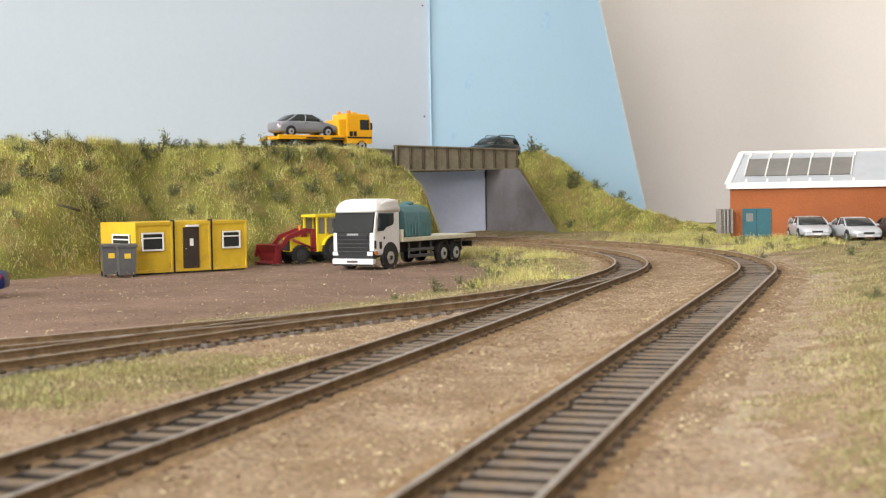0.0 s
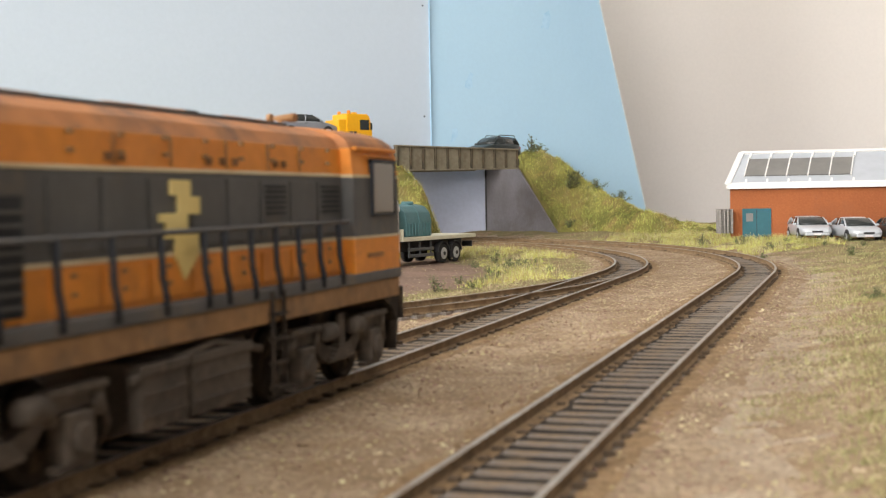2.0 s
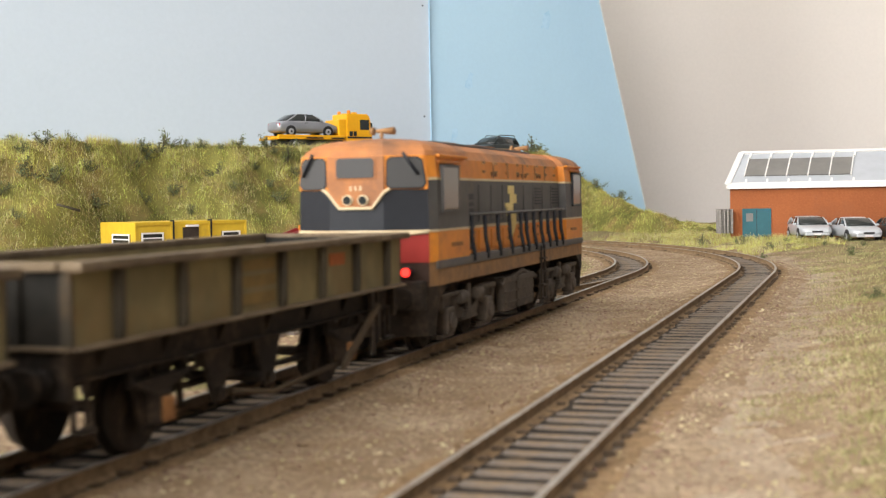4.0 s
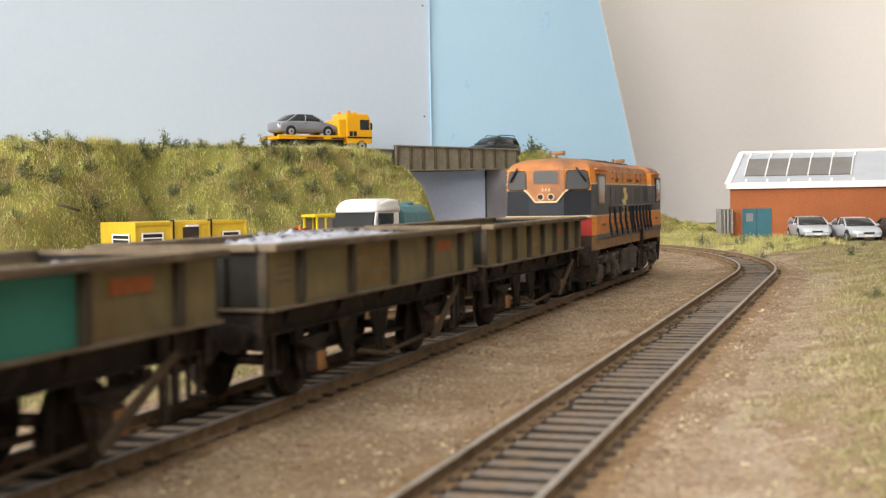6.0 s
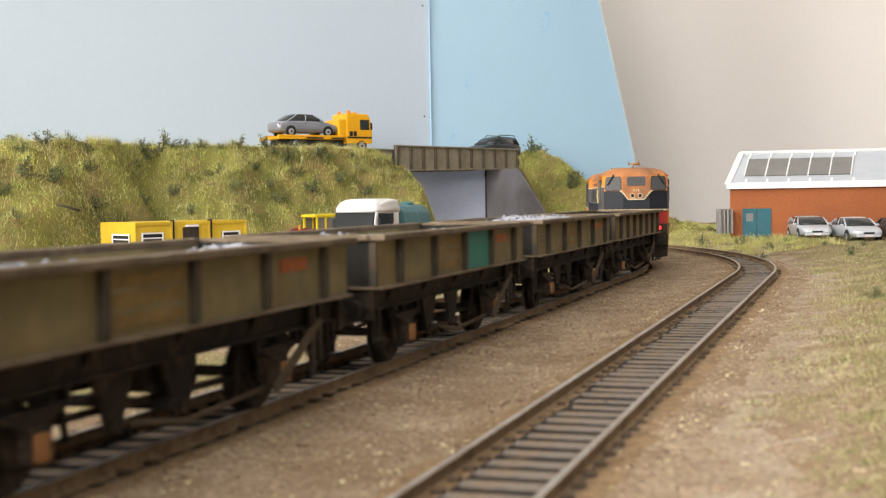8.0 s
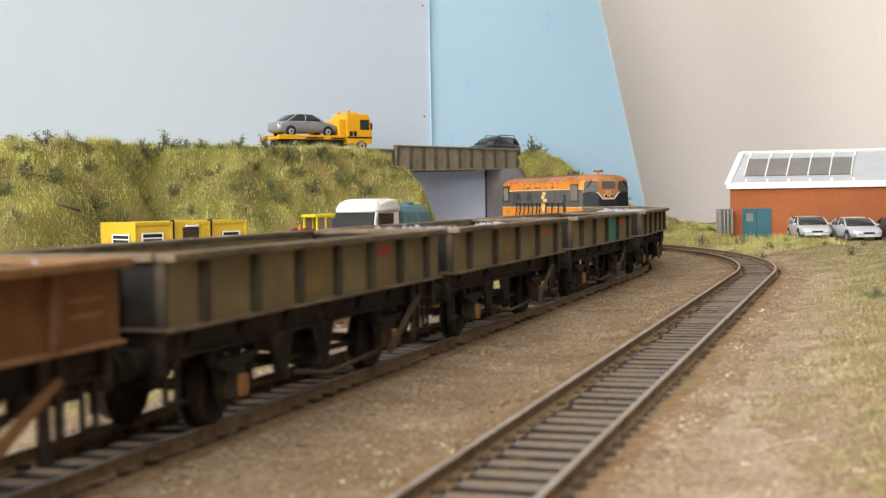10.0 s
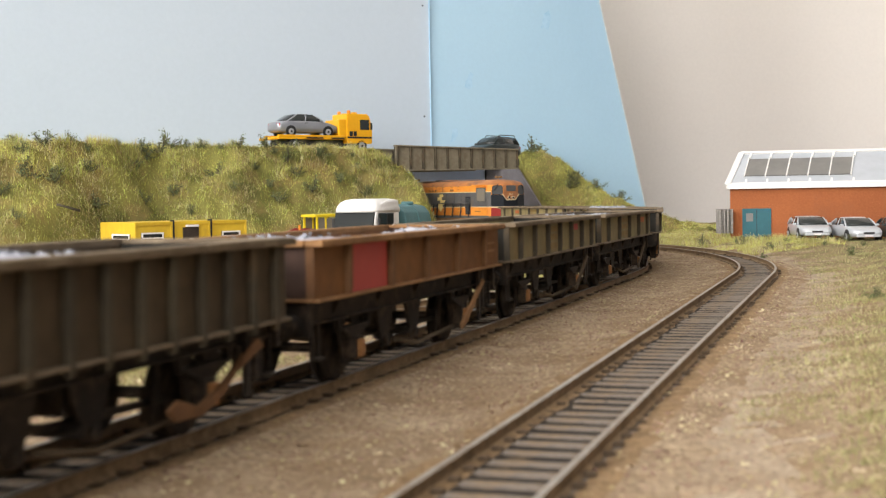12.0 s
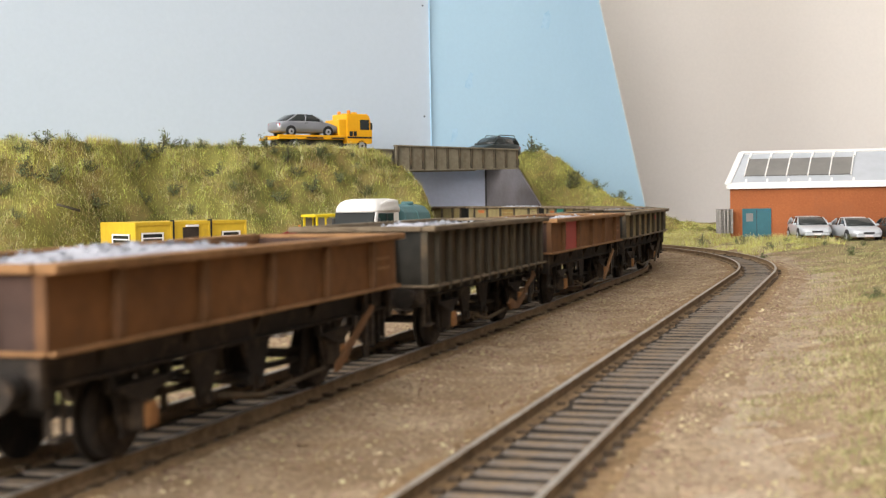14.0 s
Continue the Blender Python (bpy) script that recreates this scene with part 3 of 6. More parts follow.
def lay_track(line, label, lo, hi, shoulders=True):
    tr = thing("railway_track", Matrix.Identity(4), label, "track", kind="structure")
    rail_mesh(line, -8.5, "rail", tr)
    rail_mesh(line, 8.5, "rail", tr)
    if shoulders:
        shoulder(line, tr)
    rest = bmesh.new()
    for i in range(len(line)):
        t = line[min(i + 1, len(line) - 1)] - line[max(i - 1, 0)]
        m = P(line[i][0], line[i][1], random.uniform(-0.2, 0.12), math.degrees(math.atan2(t[1], t[0])) - 90 + random.uniform(-1.2, 1.2))
        if lo <= i < hi:
            ob = new("sleeper", random.choice(SLEEPERS))
            ob.parent, ob.matrix_basis = tr, m
        else:
            q = box(-12.2, 12.2, -1.6, 1.6, -4.2, -2.45)
            bmesh.ops.transform(q, matrix=Matrix.Translation(m.translation / K) @ m.to_3x3().to_4x4(), verts=q.verts)
            join(rest, q)
    if len(rest.verts):
        tagged(part("far_sleepers", rest, M_SLEEPER, tr), kind="stuff")
    else:
        rest.free()
    return tr


# ---- the train ----
TRAIN = []  # thing, distance of its middle behind the locomotive's front, half base, wheelsets, bogies


def wheelset(parent, y, r, width=16.5):
    b = bmesh.new()
    for s in (-1, 1):
        cyl((s * 8.2, 0, 0), r, 2.4, "x", 28, b, bev=0.25)
        cyl((s * 6.8, 0, 0), r + 0.8, 0.7, "x", 28, b)
        cyl((s * 9.45, 0, 0), r * 0.72, 0.3, "x", 24, b)
        cyl((s * 9.9, 0, 0), r * 0.25, 1.2, "x", 12, b)
        for k in range(4):
            a = k * math.pi / 2
            box(s * 9.6 - 0.2, s * 9.6 + 0.2, math.cos(a) * r * 0.5 - 0.5, math.cos(a) * r * 0.5 + 0.5, math.sin(a) * r * 0.5 - 0.5, math.sin(a) * r * 0.5 + 0.5, 0, b)
    cyl((0, 0, 0), 1.0, 24, "x", 10, b)
    ob = part("wheelset", b, M_UNDERFRAME, parent)
    ob.matrix_basis = P(0, y, r)
    return ob


def buffer(parent, x, y, z, e):
    b = cyl((x, y + e * 2.0, z), 1.1, 4.0, "y", 14)
    cyl((x, y + e * 4.2, z), 2.5, 0.7, "y", 20, b, bev=0.2)
    part("buffer", b, M_UNDERFRAME, parent)


def cab_outline(e, inset, back=52.0):
    half = [(17.2, back), (17.2, 75.5), (16.0, 78.3), (6.6, 82.3)]
    pts = half + [(-x, y) for x, y in reversed(half)]
    k = 1 - inset / 17.2
    return [(x * k, e * (y - (inset * (y - back) / 30.3))) for x, y in pts]


def cab_block(parent, name, e, levels, material, end_material=None):
    b = loft([[(x, y, z) for x, y in cab_outline(e, i)] for z, i in levels])
    if end_material:
        for f in b.faces:
            if f.normal.y * e > 0.5:
                f.material_index = 1
    return part(name, b, [material, end_material] if end_material else material, parent)


def on_facet(bm, s, e):
    """Moves a shape drawn on (along the facet, out, up) on to the angled side of the cab's end."""
    m = Matrix(((s * 0.92, s * 0.3915, 0, s * 6.5), (e * -0.3915, e * 0.92, 0, e * 81.85), (0, 0, 1, 0), (0, 0, 0, 1)))
    bmesh.ops.transform(bm, matrix=m, verts=bm.verts)
    if s * e > 0:
        return bm
    bmesh.ops.reverse_faces(bm, faces=bm.faces)
    return bm


PANE = [(1.5, 38.3), (0.9, 39.2), (1.1, 44.2), (1.9, 45.0), (7.6, 45.0), (8.6, 44.3), (9.4, 39.4), (8.6, 38.3)]


def cab(loco, e):
    skirt = loft([[(x, y, z) for x, y in cab_outline(e, i, back)] for z, i, back in ((4.5, 1.2, 75.0), (10.5, 0.7, 74.6), (13.2, 0.6, 72.5), (15.8, 0.5, 67.0))])
    part("cab_skirt", skirt, M_UNDERFRAME, loco)
    cab_block(loco, "cab_sill", e, [(15.8, 0.3), (21.3, 0.25)], M_SILL, M_RUSTEND)
    cab_block(loco, "cab_lower", e, [(21.3, 0.1), (28.2, 0.1)], M_ORANGE, M_LRED)
    cab_block(loco, "cream_line", e, [(28.2, -0.05), (28.7, -0.05)], M_LINE)
    cab_block(loco, "cab_middle", e, [(28.7, 0.1), (37.2, 0.25), (40.0, 0.35)], M_LGREY, M_LNAVY)
    cab_block(loco, "cream_line", e, [(40.0, 0.25), (40.6, 0.3)], M_LINE, M_ORANGE)
    cab_block(loco, "cab_upper", e, [(40.6, 0.4), (45.6, 1.0)], M_ORANGE)
    cab_block(loco, "cab_roof", e, [(45.6, 0.9), (46.8, 1.5), (47.9, 2.7), (48.8, 4.6), (49.5, 7.6), (49.9, 11.5), (50.0, 14.0)], M_ROOFOR)
    # orange end with its V round the headlights, edged in cream
    part("window_surround", prism([(-6.9, 45.5), (6.9, 45.5), (6.9, 37.5), (3.9, 33.8), (-3.9, 33.8), (-6.9, 37.5)], e * 81.2, e * 82.45, "y", bev=0.15), M_ROOFOR, loco)
    trim = [(-8.2, 38.1), (-6.9, 37.3), (-4.0, 33.7), (4.0, 33.7), (6.9, 37.3), (8.2, 38.1)]
    part("cream_edging", tube([(x, e * (82.5 if abs(x) < 7 else 82.0), z) for x, z in trim], 0.38), M_LINE, loco)
    for s in (-1, 1):
        sur = prism([(-0.2, 37.9), (-0.2, 45.6), (9.0, 45.6), (10.0, 40.2), (10.0, 37.9)], -0.5, 0.35, "y", bev=0.1)
        part("window_surround", on_facet(sur, s, e), M_ORANGE, loco)
        gasket = prism([(5.2 + (u - 5.2) * 1.09, 41.6 + (z - 41.6) * 1.09) for u, z in PANE], -0.2, 0.5, "y", bev=0.1)
        part("window_gasket", on_facet(gasket, s, e), M_LNAVY, loco)
        part("end_window", on_facet(prism(PANE, 0.0, 0.62, "y", bev=0.08), s, e), M_CABGLASS, loco, "grey glass with its reflection put into the colour")
    oval = [(-4.3, 40.6), (-4.6, 41.2), (-4.6, 44.4), (-4.0, 45.1), (4.0, 45.1), (4.6, 44.4), (4.6, 41.2), (4.3, 40.6)]
    part("window_frame", prism([(x * 1.12, 42.85 + (z - 42.85) * 1.18) for x, z in oval], e * 81.6, e * 82.65, "y", bev=0.15), M_ROOFOR, loco)
    part("end_window", prism(oval, e * 81.6, e * 82.8, "y", bev=0.08), M_CABGLASS, loco, "grey glass with its reflection put into the colour")
    for x in (-1.5, 0, 1.5):
        part("number_mark", box(x * 0.8 - 0.22, x * 0.8 + 0.22, e * 82.45 - 0.1, e * 82.45 + 0.1, 37.7, 38.8), M_LINE, loco)
    for x in (-1.9, 1.9):
        h = part("headlight", cyl((x, e * 82.6, 35.6), 1.25, 0.9, "y", 16), M_LINE, loco)
        part("lens", cyl((x, e * 82.9, 35.6), 0.95, 0.6, "y", 14), M_GLASS, h)
    for s in (-1, 1):
        # side window and door of the cab
        part("side_window", box(s * 17.0 - 0.5, s * 17.0 + 0.5, min(e * 61, e * 72), max(e * 61, e * 72), 33.0, 43.0, 0.4), M_GLASS_PALE, loco)
        f = bmesh.new()
        for y0, y1, z0, z1 in ((60.4, 72.6, 43.0, 43.6), (60.4, 72.6, 32.4, 33.0), (60.4, 61, 32.4, 43.6), (72, 72.6, 32.4, 43.6)):
            box(s * 17.1 - 0.5, s * 17.1 + 0.5, min(e * y0, e * y1), max(e * y0, e * y1), z0, z1, 0.1, f)
        part("window_frame", f, M_LNAVY if e > 0 else M_LGREY, loco)
        part("gutter", box(s * 16.5 - 0.7, s * 16.5 + 0.7, min(e * 53, e * 74), max(e * 53, e * 74), 45.2, 45.9, 0.2), M_ORANGE, loco)
        part("drip_strip", box(s * 16.9 - 0.4, s * 16.9 + 0.4, min(e * 58, e * 74), max(e * 58, e * 74), 44.0, 44.3, 0.1), M_ORANGE, loco)
        buffer(loco, s * 11.5, e * 80.5, 13.5, e)
        lamp = part("tail_lamp" if e < 0 else "marker_lamp", cyl((s * 11.4, e * 80.3, 19.2), 1.25, 2.4, "y", 16), M_LNAVY, loco)
        part("lens", cyl((s * 11.4, e * 81.8, 19.2), 1.0, 0.5, "y", 16), M_TAIL if (e < 0 and s > 0) else M_GLASS, lamp, "glowing red lens" if (e < 0 and s > 0) else "dark lens")
        wiper = tube([(s * 11.0, e * 81.2, 46.2), (s * 12.6, e * 80.6, 43.6), (s * 14.2, e * 79.8, 41.2)], 0.4)
        part("wiper", wiper, M_LNAVY, loco)
    for s in (-1, 1):
        sweep = [(s * 15.9, e * 78.5, 28.2), (s * 12, e * 80.1, 27.9), (s * 9, e * 81.4, 27.0), (s * 6.6, e * 82.4, 25.4), (s * 5.2, e * 82.5, 22.6), (s * 4.7, e * 82.5, 18.0)]
        part("cream_sweep", tube(sweep, 0.4), M_LINE, loco)
    part("nose_panel", box(-4.6, 4.6, e * 82.2 - 0.3, e * 82.2 + 0.3, 21.4, 26.5, 0.1), M_LNAVY, loco)
    part("buffer_beam", box(-15.5, 15.5, e * 80.2 - 1.2, e * 80.2 + 1.2, 10.5, 17.2, 0.3), M_UNDERFRAME, loco)
    part("coupling", box(-1.6, 1.6, min(e * 80, e * 87), max(e * 80, e * 87), 8.0, 10.2, 0.3), M_UNDERFRAME, loco)


def build_loco():
    loco = thing("diesel_locomotive", Matrix.Identity(4), "weathered orange and dark grey diesel locomotive with handrails", "locomotive")
    # hood between the cabs
    half = [(14.4, 20), (14.4, 28.0), (14.5, 28.1), (14.5, 28.7), (14.4, 28.8), (14.4, 40.0), (14.5, 40.1), (14.5, 40.6), (14.4, 40.7), (14.2, 45.3), (12.6, 47.6), (9.0, 49.2), (4.5, 49.9)]
    ring = half + [(-x, z) for x, z in reversed(half)]
    hood = loft([[(x, y, z) for x, z in ring] for y in (-54, -30, -6, 18, 42, 54)])
    for f in hood.faces:
        z = sum(v.co.z for v in f.verts) / len(f.verts)
        f.material_index = 0 if z < 28.05 else 1 if z < 28.75 else 2 if z < 40.05 else 1 if z < 40.65 else 0 if z < 45.2 else 3
    part("hood", hood, [M_ORANGE, M_LINE, M_LGREY, M_ROOFOR], loco)
    part("footplate", box(-17.3, 17.3, -76, 76, 19.6, 21.6, 0.3), M_LGREY, loco)
    part("side_sill", box(-17.0, 17.0, -72, 72, 15.8, 19.6, 0.3), M_SILL, loco)
    for e in (-1, 1):
        cab(loco, e)
    for s in (-1, 1):
        b = box(s * 14.5 - 0.3, s * 14.5 + 0.3, -50, -41, 22.5, 36.8, 0.1)
        g = part("grille", b, M_LNAVY, loco)
        for k in range(8):
            part("slat", box(s * 14.9 - 0.3, s * 14.9 + 0.3, -49.5, -41.5, 23.5 + 1.6 * k, 24.0 + 1.6 * k), M_LGREY, g)
        for k, y in enumerate(range(-36, 50, 11)):
            part("hood_door", box(s * 14.45 - 0.25, s * 14.45 + 0.25, y, y + 10.2, 29.6, 39.2, 0.1), M_LGREY, loco)
            if k % 2 == 1 and y > 5:
                lv = bmesh.new()
                for j in range(6):
                    box(s * 14.8 - 0.2, s * 14.8 + 0.2, y + 1.5, y + 8.5, 33.5 + 0.9 * j, 33.9 + 0.9 * j, 0, lv)
                part("louvre", lv, M_LNAVY, loco)
            part("door_panel", box(s * 14.45 - 0.25, s * 14.45 + 0.25, y, y + 10.2, 22.4, 27.4, 0.1), M_ORANGE, loco)
            for z in (24.0, 26.4, 42.2, 44.6):
                part("latch", box(s * 14.7 - 0.3, s * 14.7 + 0.3, y + 4, y + 4.9, z, z + 0.7, 0.1), M_SILL, loco)
        zig = [(-9, 39), (-3.5, 39), (-3.5, 36.6), (-1, 36.6), (-1, 34.0), (-4.5, 34.0), (-4.5, 31.6), (-1.5, 31.6), (-1.5, 28.0), (-5.5, 24.5), (-8, 28.0), (-8, 30.6), (-10.5, 30.6), (-10.5, 33.0), (-12, 33.0), (-12, 34.2), (-7, 34.2), (-7, 36.8), (-9, 36.8)]
        part("lightning_emblem", prism(zig, s * 14.8 - 0.2, s * 14.8 + 0.2, "x"), M_GOLD, loco)
        rail = [(s * 16.6, -50, 31.6), (s * 16.6, -20, 31.6), (s * 16.6, 20, 31.6), (s * 16.6, 50, 31.6)]
        part("handrail", tube(rail, 0.42), M_LGREY, loco)
        for y in (-49, -37.5, -26, -14.5, -3, 3, 11.5, 20, 28.5, 37, 45.5):
            part("handrail_post", tube([(s * 17.3, y, 20.2), (s * 17.4, y, 22.5), (s * 16.8, y, 25.5), (s * 16.6, y, 31.6)], 0.55), M_LNAVY, loco)
        ld = bmesh.new()
        for y in (16.5, 20.5):
            box(s * 17.5 - 0.3, s * 17.5 + 0.3, y, y + 0.5, 4.5, 21, 0, ld)
        for z in (5, 9, 13, 17):
            box(s * 17.5 - 0.8, s * 17.5 + 0.8, 16.5, 21, z, z + 0.5, 0, ld)
        part("ladder", ld, M_UNDERFRAME, loco)
    tank = prism([(-13.5, 14), (13.5, 14), (13.5, 6), (11, 3.5), (-11, 3.5), (-13.5, 6)], -19, 15, "y", bev=0.6)
    part("fuel_tank", tank, M_BOGIE, loco)
    for s in (-1, 1):
        for y0, y1 in ((-20, -8), (-7, 11)):
            bx = part("battery_box", box(s * 15.2 - 1.3, s * 15.2 + 1.3, y0, y1, 4.6, 13.2, 0.5), M_BOGIE, loco)
            part("lid", box(s * 15.4 - 1.4, s * 15.4 + 1.4, y0 - 0.3, y1 + 0.3, 12.2, 13.8, 0.3), M_BOGIE, bx)
            for z in (6.5, 9.5):
                part("strap", box(s * 16.6 - 0.2, s * 16.6 + 0.2, y0 + 0.4, y1 - 0.4, z, z + 0.5), M_BOGIE, bx)
        part("air_pipe", tube([(s * 16, -22, 12), (s * 16, 0, 14.8), (s * 16, 15, 12)], 0.7), M_BOGIE, loco)
    for y in (-66, 56):
        h = bmesh.new()
        cyl((0, y, 50.8), 0.5, 2.4, "z", 10, h)
        cyl((1.0, y, 52.0), 0.45, 4.6, "x", 12, h, r2=0.95)
        cyl((-2.2, y, 52.0), 0.95, 0.8, "x", 12, h)
        part("horn", h, M_SILL, loco)
    for y0, y1, w, z in ((-34, -24, 5, 50.6), (-8, 14, 4.2, 50.8), (24, 38, 6, 50.5)):
        part("roof_hatch", box(-w, w, y0, y1, 49.4, z, 0.3), M_ROOFOR, loco)
    part("exhaust", box(-2, 2, 16, 22, 49.6, 51.2, 0.4), M_UNDERFRAME, loco)
    part("roof_walk", box(-6.5, 6.5, -48, 46, 49.6, 50.25, 0.15), M_LGREY, loco, "sooty grey roof panel")
    for s in (-1, 1):
        for y in (-24, -21, 2, 6, 10, 24, 27):
            part("rivet_plate", box(s * 14.4 - 0.35, s * 14.4 + 0.35, y, y + 1.5, 41.4, 42.6, 0.2), M_RUSTRIB, loco, "rust-stained fixing")
        for y in (-22, -8, 8, 22, 34):
            part("seam", box(s * 14.35 - 0.2, s * 14.35 + 0.2, y, y + 0.3, 40.9, 45.2), M_SILL, loco)
    # number characters, left as plain bars
    for e in (-1, 1):
        for s in (-1, 1):
            part("number_panel", box(s * 17.25 - 0.1, s * 17.25 + 0.1, min(e * 58, e * 66), max(e * 58, e * 66), 24.4, 25.3), M_AXLEBOX, loco)
    bogies = []
    for e in (-1, 1):
        bg = new("bogie")
        bg.parent = loco
        bg.matrix_basis = P(0, e * 51.0, 0)
        wheels = [wheelset(bg, -16.5, 6.6), wheelset(bg, 16.5, 6.6)]
        part("bolster", box(-11, 11, -5, 5, 8, 15.5, 0.4), M_UNDERFRAME, bg)
        for s in (-1, 1):
            prof = [(-24, 10.4), (-22, 12.6), (-11, 12.4), (-7.5, 9.6), (-4, 8.4), (4, 8.4), (7.5, 9.6), (11, 12.4), (22, 12.6), (24, 10.4), (21, 10.2), (12, 10.0), (8.5, 6.8), (4.5, 5.4), (-4.5, 5.4), (-8.5, 6.8), (-12, 10.0), (-21, 10.2)]
            part("side_frame", prism(prof, s * 13.8 - 1.2, s * 13.8 + 1.2, "x", bev=0.35), M_BOGIE, bg)
            for y in (-16.5, 16.5):
                ax = part("axle_box", box(s * 14.6 - 1.7, s * 14.6 + 1.7, y - 3, y + 3, 3.6, 10.0, 0.6), M_BOGIE, bg)
                part("cap", cyl((s * 16.5, y, 6.6), 2.1, 1.0, "x", 18, bev=0.3), M_BOGIE, ax)
                part("horn_keep", box(s * 14.4 - 0.8, s * 14.4 + 0.8, y - 4.2, y + 4.2, 2.6, 3.6, 0.2), M_BOGIE, bg)
                for d in (-5.2, 5.2):
                    part("spring", cyl((s * 14.6, y + d, 10.6), 1.3, 3.6, "z", 12), M_BOGIE, bg)
                part("spring_cap", box(s * 14.9 - 1.3, s * 14.9 + 1.3, y - 6.6, y + 6.6, 12.2, 13.4, 0.4), M_BOGIE, bg)
                part("brake_cylinder", cyl((s * 15.6, y * 0.42, 11.6), 1.7, 5.0, "y", 16, bev=0.4), M_BOGIE, bg)
                part("sand_pipe", tube([(s * 15.0, y + math.copysign(6, y), 12), (s * 14.6, y + math.copysign(8.2, y), 7), (s * 12.5, y + math.copysign(7.6, y), 2.5)], 0.45), M_BOGIE, bg)
            part("dust_bracket", box(s * 15.2 - 0.5, s * 15.2 + 0.5, -1.4, 1.4, 6.5, 14.5, 0.3), M_BOGIE, bg)
            for k in range(4):
                part("leaf_spring", box(s * 15.2 - 0.9, s * 15.2 + 0.9, -5.5 + k, 5.5 - k, 6.0 + k * 0.7, 6.6 + k * 0.7), M_BOGIE, bg)
        bogies.append((bg, e * 51.0, [(w, y) for w, y in zip(wheels, (-16.5, 16.5))]))
    # body proportions: a little longer than drawn above
    for ob in loco.children_recursive:
        if ob.type == "MESH" and ob.parent.name.split(".")[0] != "bogie" and (ob.parent.parent is None or ob.parent.parent.name.split(".")[0] != "bogie"):
            for v in ob.data.vertices:
                v.co.y *= 1.052
    TRAIN.append((loco, -86.0, 51.0, [], bogies))


def stone_load(parent, length, seed, full):
    """A heap of pale grey ballast in the wagon."""
    n, m = 64, 20
    vs, fs = [], []
    rnd = random.Random(seed)
    for j in range(m + 1):
        for i in range(n + 1):
            x, y = -14.6 + 29.2 * j / m, -length / 2 + 1.6 + (length - 3.2) * i / n
            edge = min(1, (14.6 - abs(x)) / 5.5)
            heap = 0.5 + 0.5 * math.cos(2 * math.pi * (y / length * full[1] + full[2]))
            z = 25.6 + edge * full[0] * heap + noise.noise(Vector((x / 2.5, y / 2.5, seed))) * 0.9
            vs.append((x, y, z))
    for j in range(m):
        for i in range(n):
            a = j * (n + 1) + i
            fs.append((a, a + 1, a + n + 2, a + n + 1))
    b = bmesh.new()
    vv = [b.verts.new(v) for v in vs]
    for f in fs:
        b.faces.new([vv[k] for k in f])
    for _ in range(420):
        x, y, z = rnd.choice(vs)
        r = rnd.uniform(0.5, 1.0)
        p = [b.verts.new(Vector((x, y, z + 0.2)) + Vector((rnd.uniform(-1, 1), rnd.uniform(-1, 1), rnd.uniform(-0.7, 0.9))).normalized() * r) for _ in range(4)]
        for t in ((0, 1, 2), (0, 2, 3), (0, 3, 1), (1, 3, 2)):
            b.faces.new([p[k] for k in t])
    bmesh.ops.recalc_face_normals(b, faces=b.faces)
    tagged(part("stone_load", b, M_LOAD, parent, "heaped pale grey ballast stones"), kind="stuff")


